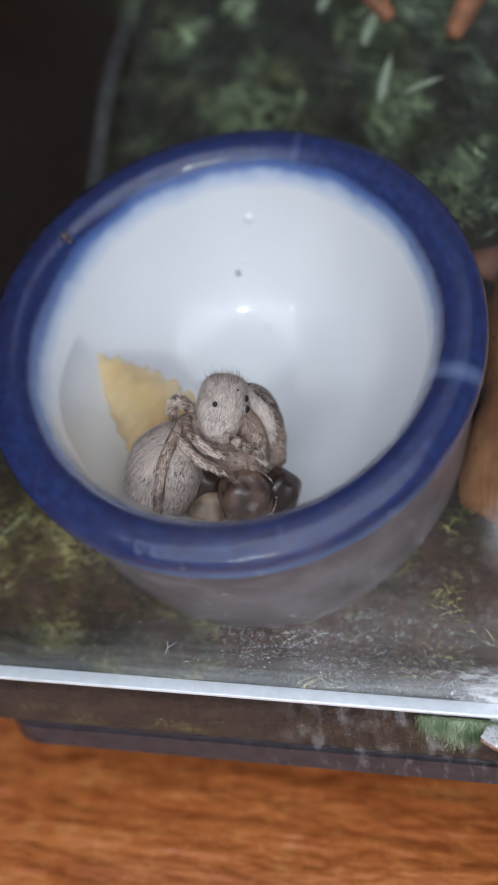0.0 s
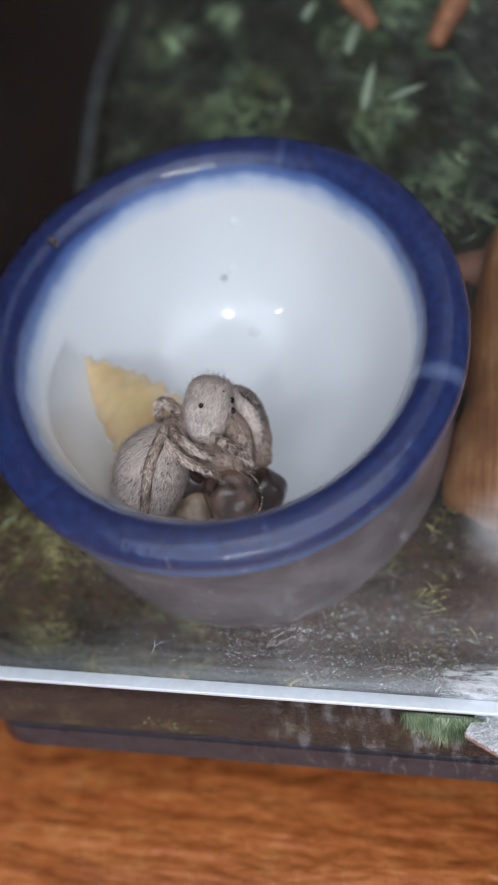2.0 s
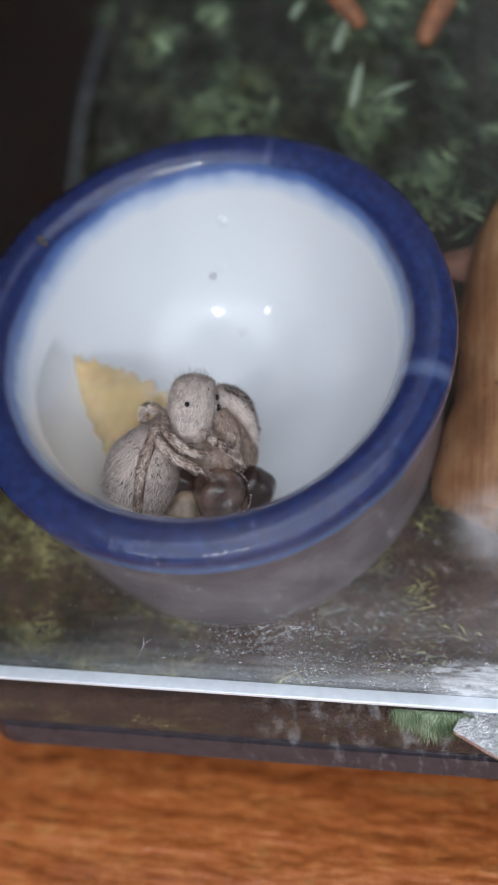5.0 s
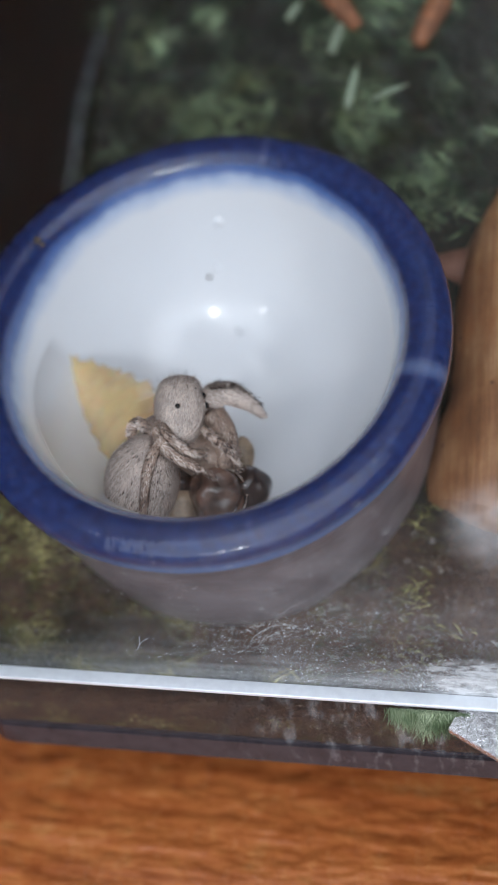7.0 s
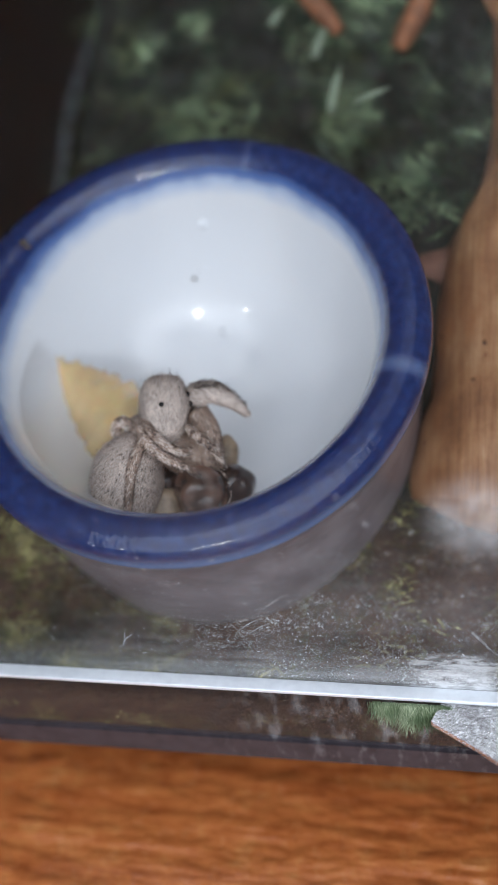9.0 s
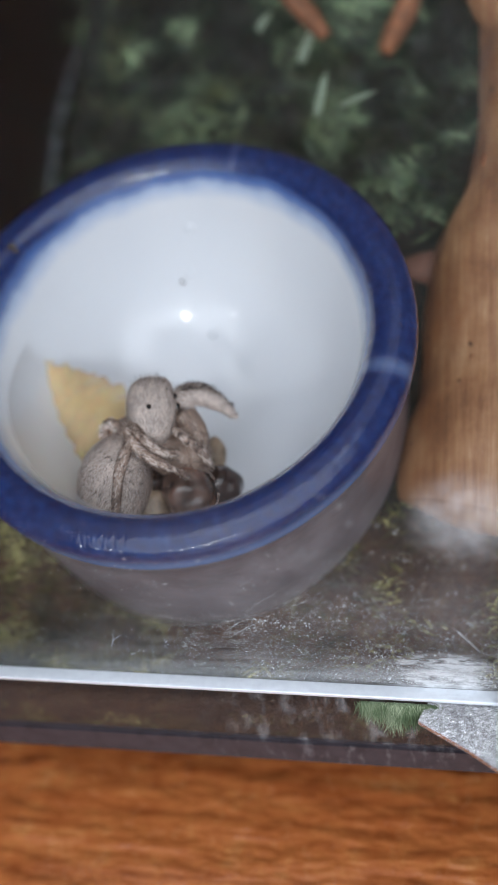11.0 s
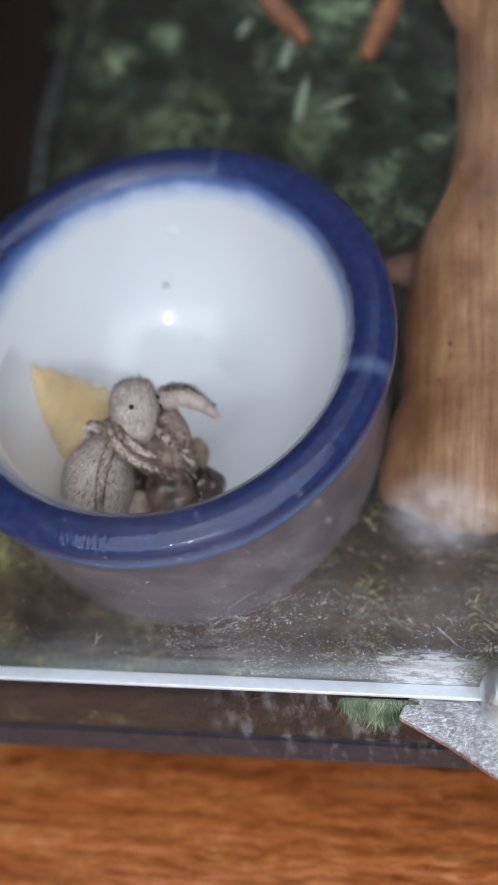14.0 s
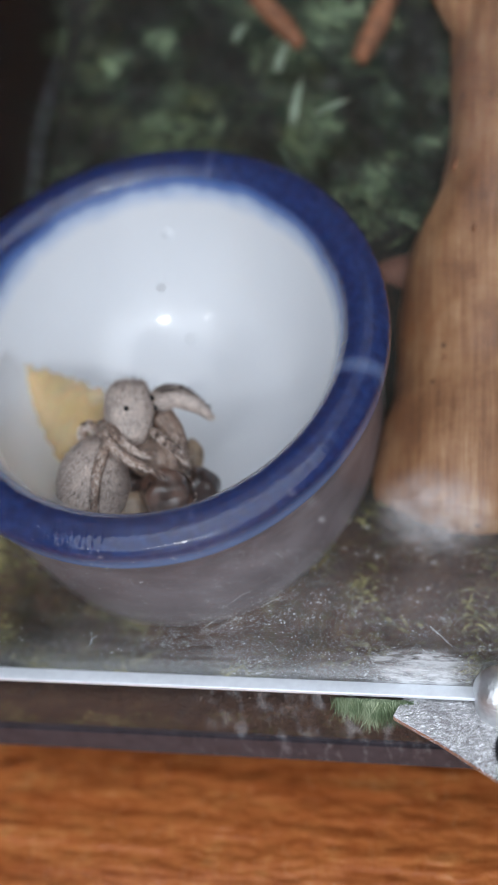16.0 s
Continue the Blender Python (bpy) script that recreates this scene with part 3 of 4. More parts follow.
def build_cup():
    profile = [(0, -16.2), (2.5, -16.0), (5, -15.4), (7.5, -14.2), (9.8, -12.5), (11.6, -10.4), (13.0, -8.0), (14.4, -5.0), (15.3, -2.6), (15.75, -1.3), (16.15, -0.55), (16.6, -0.02), (17.1, 0.27), (17.6, 0.36), (18.1, 0.33), (18.6, 0.22), (19.0, 0.0), (19.4, -0.29),
               (19.68, -0.72), (19.75, -1.5), (19.55, -2.8), (18.95, -4.2), (18.5, -6.0), (18.3, -10.0), (18.1, -14.0), (17.7, -18.0), (17.2, -20.8), (16.2, -22.4), (14.6, -23.1), (12.6, -23.2), (11.4, -22.4), (0, -22.2)]
    fine = [(v.x * 1.016, v.y) for v in spline([(r, z, 0) for r, z in profile], 5)]
    fine[0], fine[-1] = (0, fine[0][1]), (0, fine[-1][1])
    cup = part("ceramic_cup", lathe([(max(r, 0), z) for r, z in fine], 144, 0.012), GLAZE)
    cup.matrix_world = CUP
    # small bumps added inside the bowl to make its extra glints
    for p, r in (((-2.61, 14.24, -5.34), 0.42), ((-2.97, 12.09, -9.3), 0.28), ((-0.91, 8.41, -13.61), 0.30), ((4.6, 10.4, -11.3), 0.22)):
        bead = part("glint_bead", lathe([(r * 1.3, -0.04), (r, 0.05), (r * 0.7, 0.13), (r * 0.35, 0.18), (0, 0.2)], 20, 0.2, r), GLAZE, cup)
        inward = Vector((-p[0], -p[1], 9.0)).normalized()
        bead.matrix_basis = Matrix.Translation(Vector(p) * MM) @ inward.to_track_quat("Z", "Y").to_matrix().to_4x4()
    tagged(cup, "small white ceramic cup with blue glazed rim, tilted in moss", "cup")


# ---- driftwood ----
def build_driftwood():
    wood = tagged(holder("driftwood", pose(0.026, 0.028, 0.02)), "pale brown forked driftwood leaning back over the moss", "driftwood")
    inv = wood.matrix_world.inverted()
    for name, pts, rad, rough in (
        ("trunk", [(23.0, 17.2, 19.6), (23.5, 19.2, 21.1), (24.6, 21.8, 23.1), (25.5, 27.7, 27.4), (26.0, 33.2, 32.0), (27.5, 37.4, 36.4), (28.9, 41.3, 41.0), (29.2, 46.6, 45.4), (29.2, 53.4, 49.9), (29.1, 58.8, 54.6), (29, 68, 63)],
         [7.4, 8.0, 8.1, 7.8, 7.8, 7.2, 6.8, 6.8, 7.0, 7.0, 7.0], 0.07),
        ("root", [(25.0, 35.2, 33.4), (21.0, 34.9, 33.1), (18.2, 34.9, 33.1), (15.9, 35.0, 33.1), (13.9, 35.6, 33.0)], [6.0, 3.0, 1.9, 1.4, 1.0], 0.12),
        ("branch", [(27, 48, 49), (24.0, 50.4, 51.0), (21.5, 53.4, 53.4), (19.1, 56.1, 55.6), (16.7, 59.5, 57.0)], [3.4, 2.4, 1.9, 1.7, 1.2], 0.12),
    ):
        ob = part(name, tube(pts, rad, 48, 12, rough, 0.14, 1.0, grooves=0.03), ROOT if name == "root" else WOOD, wood, "reddish root with its shade put into a darker colour" if name == "root" else "")
        ob.matrix_parent_inverse = inv
    for x, y, z, r in ((22.9, 35.4, 44.0, 0.32), (24.6, 31.0, 40.5, 0.22), (22.2, 23.6, 32.4, 0.18), (24.0, 20.2, 30.4, 0.20)):
        knot = part("knot", lathe([(0, -0.3), (r * 0.6, -0.1), (r, 0.12), (0, 0.16)], 12, 0.3), BARK, wood, "small dark knot")
        knot.matrix_parent_inverse = inv
        knot.matrix_basis = look((x * MM, y * MM, z * MM), (x * MM + 0.006, y * MM + 0.02, z * MM - 0.018)) @ Matrix.Diagonal((0.7, 1.7, 1, 1))


def build_twigs():
    for pts, rad in (
        ([(2.6, 56.8, 52.6), (4.6, 55.0, 50.8), (6.6, 53.6, 49.2), (8.1, 52.1, 48.0)], [0.9, 1.0, 1.0, 0.7]),
        ([(16.9, 58.0, 51.2), (15.9, 56.3, 49.5), (14.7, 54.0, 47.6), (13.7, 51.9, 46.4)], [1.1, 1.15, 1.1, 0.8]),
    ):
        o = Vector(pts[-1])
        bm = tube([Vector(p) - o for p in pts], rad, 14, 5, 0.12, 0.5)
        ob = part("twig", bm, BARK)
        ob.location = o * MM
        tagged(ob, "short orange-brown bark twig lying on the moss", "twig", group="twigs in the moss")
    for base, tip, w in (((7.6, 46.4, 42.6), (8.3, 50.5, 45.3), 0.42), ((5.6, 52.5, 45.1), (6.8, 55.2, 47.6), 0.45), ((1.3, 55.0, 47.3), (2.6, 56.3, 48.6), 0.4), ((9.8, 46.5, 43.6), (13.2, 47.8, 44.4), 0.22)):
        b, t = Vector(base), Vector(tip)
        d = t - b
        side = d.cross(Vector((0.18, -0.7, 0.68))).normalized()
        bm = bmesh.new()
        rows = []
        for k in range(9):
            f = k / 8
            ww = w * (0.5 + 0.5 * math.sin(math.pi * min(1, f * 0.8 + 0.25))) * (1 if f < 0.8 else (1.02 - f) * 5)
            c = d * f + Vector((0, -0.4, 0.3)) * math.sin(math.pi * f)
            rows.append([bm.verts.new((c + side * ww * s + Vector((0, -0.12, 0.12)) * (1 - abs(s))) * MM) for s in (-1, 0, 1)])
        for r0, r1 in zip(rows, rows[1:]):
            for i in range(2):
                bm.faces.new((r0[i], r0[i + 1], r1[i + 1], r1[i]))
        back = bmesh.ops.solidify(bm, geom=bm.faces[:], thickness=0.08 * MM)
        ob = part("flat_leaf", bm, BLADE)
        ob.location = b * MM
        tagged(ob, "pale green flat leaf blade standing in the moss", "leaf", group="blades in the moss")


# ---- fittings at the ledge ----
def build_fittings():
    plate = tagged(holder("corner_plate", pose(0.026, -0.003, 0.0165)), "bright scuffed steel plate under the terrarium ledge", "metal plate")
    inv = plate.matrix_world.inverted()
    bm = bmesh.new()
    outline = [(18.7, -2.5), (19.6, -0.6), (34, -0.6), (34, -11.2), (30.5, -10.4), (26.3, -7.1), (22.4, -4.5)]
    top = [bm.verts.new((x * MM, y * MM, (16.95 + 0.2 * max(0, y + 6)) * MM)) for x, y in outline]
    face = bm.faces.new(top)
    for v in bmesh.ops.extrude_face_region(bm, geom=[face])["geom"]:
        if isinstance(v, bmesh.types.BMVert):
            v.co.z -= 0.55 * MM
    bmesh.ops.recalc_face_normals(bm, faces=bm.faces[:])
    bmesh.ops.bevel(bm, geom=bm.edges[:], offset=0.06 * MM, segments=2, affect="EDGES")
    ob = part("plate", bm, SCUFFED, plate, "scuffed steel sheet", smooth=False)
    ob.matrix_parent_inverse = inv
    stud = tagged(holder("screw_stud", pose(0.0268, -0.0013, 0.01695)), "polished steel stud with a domed cap", "screw")
    part("barrel", lathe([(0, 0), (1.75, 0), (1.9, 0.15), (1.9, 2.6), (1.8, 2.8), (0, 2.8)], 40), STEEL, stud)
    part("cap", lathe([(0, 2.85), (1.95, 2.85), (2.05, 3.0), (1.95, 3.4), (1.5, 4.1), (0.8, 4.5), (0, 4.6)], 40), STEEL, stud, "domed polished cap")
    ring = tagged(part("washer", lathe([(1.3, 0), (2.3, 0), (2.5, 0.25), (2.5, 0.9), (2.3, 1.1), (1.3, 1.1), (1.1, 0.9), (1.1, 0.2), (1.3, 0)], 40), GUN), "dark grey metal ring lying on the steel plate", "washer")
    ring.location = (0.0289, -0.0052, 0.01715)
    # a sprig of moss caught under the ledge
    rng = random.Random(9)
    verts, faces = [], []
    for _ in range(1300):
        x = rng.choice((14.9, 15.8, 16.9, 17.6, 18.5, 19.4)) + rng.gauss(0, 0.42)
        low = 1.5 + 1.0 * math.exp(-((x - 17.2) / 1.8) ** 2)
        d = Vector((rng.gauss(0, 0.35), -rng.uniform(0.1, 0.5), -1)).normalized()
        side = Vector((1, rng.gauss(0, 0.5), rng.gauss(0, 0.3))).normalized() * rng.uniform(0.014, 0.040)
        strand(verts, faces, Vector((x, rng.uniform(-1.5, -1.2), 18.0)), d, side, Vector((rng.gauss(0, 0.15), 0, 0)), low * rng.uniform(0.35, 1.3), ((0, 1), (0.5, 0.9), (1, 0.1)), -5)
    me = bpy.data.meshes.new("moss_sprig")
    me.from_pydata(verts, [], faces)
    me.materials.append(SPRIG)
    tagged(new("moss_sprig", me), "ragged light green moss sprig caught under the ledge", "moss sprig")


# ---- animals in the cup ----
VIEW = pose(-2.53 * MM, 16.22 * MM, 32.42 * MM, 46.74, 5.43, 9.29)


def ball(rx, ry, rz, rough=0.0, scale=0.6, square=2.0, seed=0.0, cuts=4):
    """An uneven ellipsoid; square over 2 makes it boxier."""
    bm = bmesh.new()
    bmesh.ops.create_icosphere(bm, subdivisions=cuts, radius=1)
    for v in bm.verts:
        c = v.co.normalized()
        k = (abs(c.x) ** square + abs(c.y) ** square + abs(c.z) ** square) ** (-1 / square)
        p = Vector((c.x * rx, c.y * ry, c.z * rz)) * k
        v.co = p * (1 + rough * noise.noise(p * scale + Vector((seed, 0, 0)))) * MM
    return bm


def fur(parent, count, length, width, material, rng, flow, lift, name="fur", keep=None):
    """Short hairs on the skin of parent, lying along flow."""
    me = parent.data
    me.calc_loop_triangles()
    tris = [[me.vertices[i] for i in t.vertices] for t in me.loop_triangles]
    areas = np.cumsum([t.area for t in me.loop_triangles])
    verts, faces = [], []
    for _ in range(count):
        a, b, c = tris[int(np.searchsorted(areas, rng.random() * areas[-1]))]
        u, v = rng.random(), rng.random()
        u, v = (1 - u, 1 - v) if u + v > 1 else (u, v)
        p = (a.co + (b.co - a.co) * u + (c.co - a.co) * v) / MM
        n = (a.normal + (b.normal - a.normal) * u + (c.normal - a.normal) * v).normalized()
        if keep and not keep(p, n):
            continue
        f = flow(p) + Vector((rng.gauss(0, 0.3), rng.gauss(0, 0.3), rng.gauss(0, 0.3)))
        d = (f - n * f.dot(n)).normalized() + n * lift * rng.uniform(0.5, 1.5)
        d.normalize()
        side = d.cross(n).normalized() * width * rng.uniform(0.6, 1.3)
        strand(verts, faces, p - n * 0.02, d, side, -n * 0.15, length * rng.uniform(0.5, 1.4), ((0, 1), (0.55, 0.8), (1, 0.05)), -99)
    hair = bpy.data.meshes.new(name)
    hair.from_pydata(verts, [], faces)
    hair.materials.append(material)
    ob = new(name, hair)
    ob.parent = parent
    return ob


def build_spider():
    rng = random.Random(21)
    spider = tagged(holder("jumping_spider", VIEW), "furry grey jumping spider feeding in the white cup", "spider")

    def place(ob, x, y, z, rx=0, ry=0, rz=0):
        ob.matrix_basis = pose(x * MM, y * MM, z * MM, rx, ry, rz)
        return ob

    def patches(p, lo):
        return noise.noise(p * 1.7 + Vector((3, 1, 4))) + 0.6 * noise.noise(p * 4.1) > lo

    # head and thorax, face towards +x
    bm = ball(2.1, 2.85, 2.1, 0.06, 0.6, 2.6, 3)
    for v in bm.verts:
        if v.co.x > 1.2 * MM:
            v.co.x = 1.2 * MM + (v.co.x - 1.2 * MM) * 0.75
        if v.co.y < 0:
            v.co.x *= 1 - 0.22 * (v.co.y / (2.85 * MM)) ** 2
    carapace = place(part("carapace", bm, SKIN, spider, "grey furred carapace"), 0, 0.05, 0, 0, 0, -12)
    fur(carapace, 6500, 0.42, 0.019, FUR, rng, lambda p: Vector((-0.25, -1, 0)), 0.45)
    fur(carapace, 150, 0.40, 0.024, DARKFUR, rng, lambda p: Vector((0.25, -1, 0)), 0.25, "bristles", lambda p, n: p.y < 1.4)
    fur(carapace, 520, 0.95, 0.011, DARKFUR, rng, lambda p: Vector((-0.2, 1, 0)), 1.6, "long_hairs", lambda p, n: p.y > 1.5)
    for x, y, z, r in ((-0.58, 0.16, 2.02, 0.22), (0.85, 1.55, 1.62, 0.27), (1.62, 1.10, 1.15, 0.30), (1.86, 0.32, 1.05, 0.32)):
        eye = part("eye", ball(r, r, r, cuts=3), EYE, carapace, "glossy dark eye")
        eye.matrix_basis = pose(x * MM, y * MM, z * MM)
        socket = part("eye_ring", lathe([(r * 0.92, -0.1), (r * 1.3, -0.02), (r * 1.22, 0.1), (r * 0.95, 0.12), (r * 0.92, -0.1)], 24), SKIN, carapace)
        nrm = Vector((x * 0.8, y * 0.4, z))
        socket.matrix_basis = Matrix.Translation(Vector((x, y, z)) * MM) @ nrm.to_track_quat("Z", "Y").to_matrix().to_4x4()

    # a pale fold with a dark groove frames the face
    line = [(-1.35, -2.15, 0.95), (-0.7, -2.55, 1.3), (0.2, -2.4, 1.6), (0.95, -1.7, 1.72), (1.45, -0.7, 1.62), (1.6, 0.3, 1.5)]
    part("cheek_edge", tube(line, [0.03, 0.05, 0.07, 0.07, 0.06, 0.04], 8, 6), SKIN, carapace, "pale edge of the face")
    part("cheek_groove", tube([(x - 0.13, y + 0.14, z + 0.05) for x, y, z in line], [0.02, 0.02, 0.025, 0.03, 0.035, 0.03], 8, 6), LEGSKIN, carapace, "dark groove beside the face")
    face = part("face_patch", ball(0.55, 1.10, 0.85, 0.12, 1.0, 2.0, 5), SKIN, carapace, "shaded furred face round the front eyes")
    face.matrix_basis = pose(1.45 * MM, 0.55 * MM, 0.50 * MM, 0, 0, 8)
    fur(face, 320, 0.34, 0.020, FUR, rng, lambda p: Vector((0.4, -1, 0)), 0.6, "fur", lambda p, n: patches(p, 0.0))
    fur(face, 320, 0.34, 0.022, DARKFUR, rng, lambda p: Vector((0.4, -1, 0)), 0.6, "bristles")

    bm = ball(3.0, 4.05, 2.9, 0.04, 0.4, 2.15, 7)
    for v in bm.verts:
        if v.co.y > 0:
            v.co.x *= 1 - 0.24 * (v.co.y / (4.05 * MM)) ** 2
    abdomen = place(part("abdomen", bm, SKIN, spider, "plump grey abdomen flecked with dark bristles"), -4.6, -4.9, 0.3, 0, 0, -16)
    fur(abdomen, 10500, 0.44, 0.019, FUR, rng, lambda p: Vector((-0.15, -1, 0)), 0.5)
    fur(abdomen, 1100, 0.34, 0.042, DARKFUR, rng, lambda p: Vector((-0.2, -1, 0)), 0.45, "bristles")
    fur(abdomen, 700, 0.70, 0.010, DARKFUR, rng, lambda p: Vector((-0.3, -0.7, 0)), 1.3, "long_hairs", lambda p, n: n.z < 0.5)
    legs = {
        "near_leg": ([(-3.4, -1.1, 1.4), (-3.5, -2.1, 2.3), (-2.3, -3.7, 2.6), (-0.7, -4.6, 2.5), (0.2, -5.0, 2.3), (1.1, -5.6, 1.8)], [0.28, 0.40, 0.42, 0.36, 0.26, 0.15]),
        "palp": ([(0.2, -1.9, 1.5), (1.0, -2.5, 1.9), (2.1, -3.05, 2.0), (3.0, -3.9, 1.6), (3.5, -4.8, 1.1)], [0.28, 0.36, 0.38, 0.32, 0.18]),
        "thigh": ([(-2.8, -0.7, 1.2), (-2.6, -1.7, 2.0), (-1.7, -2.8, 2.2), (-0.5, -3.5, 2.0), (0.5, -3.6, 1.6)], [0.30, 0.40, 0.42, 0.36, 0.22]),
        "under_leg": ([(-3.1, -0.9, 1.4), (-3.7, -2.2, 2.4), (-4.5, -4.3, 3.15), (-4.8, -6.4, 3.25), (-5.0, -8.8, 2.9)], [0.36, 0.48, 0.46, 0.40, 0.30]),
        "rear_leg": ([(-1.8, -0.9, -0.4), (-2.8, 0.3, -0.2), (-3.6, 0.75, -0.3), (-4.0, 0.2, -0.6), (-3.9, -1.2, -1.0)], [0.5, 0.50, 0.46, 0.40, 0.3]),
        "shoulder": ([(-0.9, -0.9, -0.5), (-2.5, -1.7, -0.3), (-3.5, -3.1, 0.1)], [1.3, 1.5, 1.1]),
        "breast": ([(-1.5, -2.8, -0.9), (0.2, -3.6, -0.9), (2.0, -4.0, -1.1), (3.4, -4.4, -1.4)], [1.6, 1.9, 1.8, 1.2]),
        "second_leg": ([(1.3, 0.9, -1.2), (2.5, 1.0, -1.4), (3.4, -0.4, -1.5), (3.9, -2.2, -1.6), (4.2, -4.4, -1.6)], [0.9, 1.15, 1.25, 1.25, 0.9]),
        "jaw": ([(1.6, -0.4, -0.2), (2.4, -1.8, 0.0), (2.6, -3.2, 0.2), (2.4, -4.8, 0.2)], [1.0, 1.10, 1.05, 0.7]),
    }
    made = {}
    for name, (pts, rad) in legs.items():
        soft = name in ("jaw", "breast", "second_leg")
        o = Vector(pts[0])
        ob = part(name, tube([Vector(p) - o for p in pts], rad, 16, 6, 0.12, 1.0), PALE if soft else LEGSKIN, spider)
        place(ob, *o)
        ahead = (Vector(pts[-1]) - o).normalized()
        fur(ob, 1300, 0.40, 0.018, FUR, rng, lambda p: ahead, 0.45, "fur", lambda p, n: patches(p, 0.10 if soft else -0.04))
        fur(ob, 900, 0.30, 0.034, DARKFUR, rng, lambda p: ahead, 0.4, "bristles", lambda p, n: not patches(p, -0.02))
        made[name] = ob
    # foreleg: a thick arch that unfolds
    o = Vector((1.75, 0.72, -0.4))
    pts = [(1.75, 0.72, -0.4), (2.45, 0.85, -0.3), (3.2, 0.25, -0.3), (3.65, -0.8, -0.5), (3.85, -2.0, -0.7), (3.85, -3.2, -0.9)]
    fore = part("foreleg", tube([Vector(p) - o for p in pts], [0.95, 1.0, 0.95, 0.78, 0.52, 0.26], 18, 6, 0.12, 0.8), SKIN, spider)
    place(fore, *o)
    fur(fore, 2600, 0.42, 0.018, FUR, rng, lambda p: Vector((0.5, -1, 0)), 0.5)
    fur(fore, 3200, 0.5, 0.028, DARKFUR, rng, lambda p: Vector((0.5, -1, 0)), 0.6, "bristles", lambda p, n: n.x + n.y > 0.55 and patches(p, -0.25))
    fur(fore, 320, 0.8, 0.010, DARKFUR, rng, lambda p: Vector((0.5, -0.6, 0)), 1.5, "long_hairs", lambda p, n: n.x + n.y > 0.0)
    made.update(carapace=carapace, abdomen=abdomen, foreleg=fore)
    return made


def build_prey():
    prey = tagged(holder("insect_prey", VIEW), "glossy dark brown insect prey beneath the spider", "insect")
    for name, c, size, m, label in (
        ("head", (1.85, -7.0, -0.4), (2.3, 2.4, 2.2), CHITIN, "round glossy brown head"),
        ("shield", (4.6, -6.6, -1.3), (1.7, 2.0, 1.9), DARKCHITIN, "almost black shield"),
        ("body", (-1.8, -5.6, -1.5), (2.0, 2.2, 1.7), DARKCHITIN, "dark reddish-brown body"),
        ("belly", (-1.3, -8.5, -0.7), (1.6, 2.1, 1.2), TAN, "tan soft belly"),
        ("wing_case", (4.0, -3.9, -3.0), (1.0, 1.7, 0.9), TAN, "tan wing case"),
    ):
        ob = part(name, ball(*size, 0.16, 0.8, 2.0, c[0]), m, prey, label)
        ob.matrix_basis = pose(*(v * MM for v in c))
    rng = random.Random(3)
    bm = bmesh.new()
    for k in range(60):
        a = radians(-95 + 170 * k / 59)
        r = 2.28
        p = Vector((1.85 + 0.2 + r * math.cos(a) * 0.98, -7.0 + r * math.sin(a), 0.5 + rng.uniform(-0.15, 0.15)))
        bmesh.ops.create_icosphere(bm, subdivisions=1, radius=rng.uniform(0.025, 0.075) * MM, matrix=Matrix.Translation(p * MM))
    part("fringe", bm, FUR, prey, "pale grainy fringe")


def build_pupa():
    pupa = tagged(holder("beetle_pupa", VIEW), "shiny yellow beetle pupa with spiny edges", "pupa")
    axis = [(-10.55, 4.4, -8.0), (-9.4, 3.1, -8.3), (-7.6, 1.2, -8.1), (-5.6, -0.9, -7.2), (-3.6, -3.0, -5.8), (-1.6, -5.0, -4.6)]
    line = spline(axis, 10)
    rad = [v.x for v in spline([(r, 0, 0) for r in (0.35, 1.5, 2.6, 3.3, 3.6, 3.0)], 10)]
    bm = bmesh.new()
    rings = []
    for i, p in enumerate(line):
        ahead = (line[min(i + 1, len(line) - 1)] - line[max(i - 1, 0)]).normalized()
        out = Vector((0, 0, 1)) - ahead * ahead.z
        out.normalize()
        side = ahead.cross(out)
        ridge = 1 + 0.07 * (0.5 - (i / 6.0) % 1.0)
        ring = []
        for k in range(36):
            a = 2 * math.pi * k / 36
            edge = abs(math.cos(a)) ** 6 * 0.16 * (1 - (i / 6.0) % 1.0)
            q = p + (side * math.cos(a) * (1 + edge) + out * math.sin(a) * 0.72) * rad[i] * ridge
            ring.append(bm.verts.new((q + Vector((1, 1, 1)) * (0.16 * noise.noise(q * 0.6) + 0.10 * noise.noise(q * 1.6))) * MM))
        rings.append(ring)
    for a, b in zip(rings, rings[1:]):
        for k in range(36):
            bm.faces.new((a[k], a[(k + 1) % 36], b[(k + 1) % 36], b[k]))
    bm.faces.new(rings[0][::-1])
    bm.faces.new(rings[-1])
    bmesh.ops.recalc_face_normals(bm, faces=bm.faces[:])
    part("body", bm, YELLOW, pupa)
    rng = random.Random(8)
    for i in range(6, len(line) - 12, 5):
        ahead = (line[i + 1] - line[i - 1]).normalized()
        out = (Vector((0, 0, 1)) - ahead * ahead.z).normalized()
        side = ahead.cross(out)
        for s in (-1, 1):
            base = line[i] + side * s * rad[i] * 1.03
            tip = base + side * s * rng.uniform(0.15, 0.4) - ahead * rng.uniform(0.1, 0.5)
            part("spine", tube([base - side * s * 0.3, (base + tip) / 2, tip], [0.32, 0.16, 0.05], 8, 3), YELLOW, pupa)
    for s in (-0.16, 0.2):
        p = line[0]
        part("tail_spine", tube([p + Vector((0.25, -0.2, 0)), p + Vector((-0.1 + s, 0.35, 0)), p + Vector((-0.15 + s * 2, 0.75, 0.1))], [0.22, 0.14, 0.03], 8, 3), YELLOW, pupa)


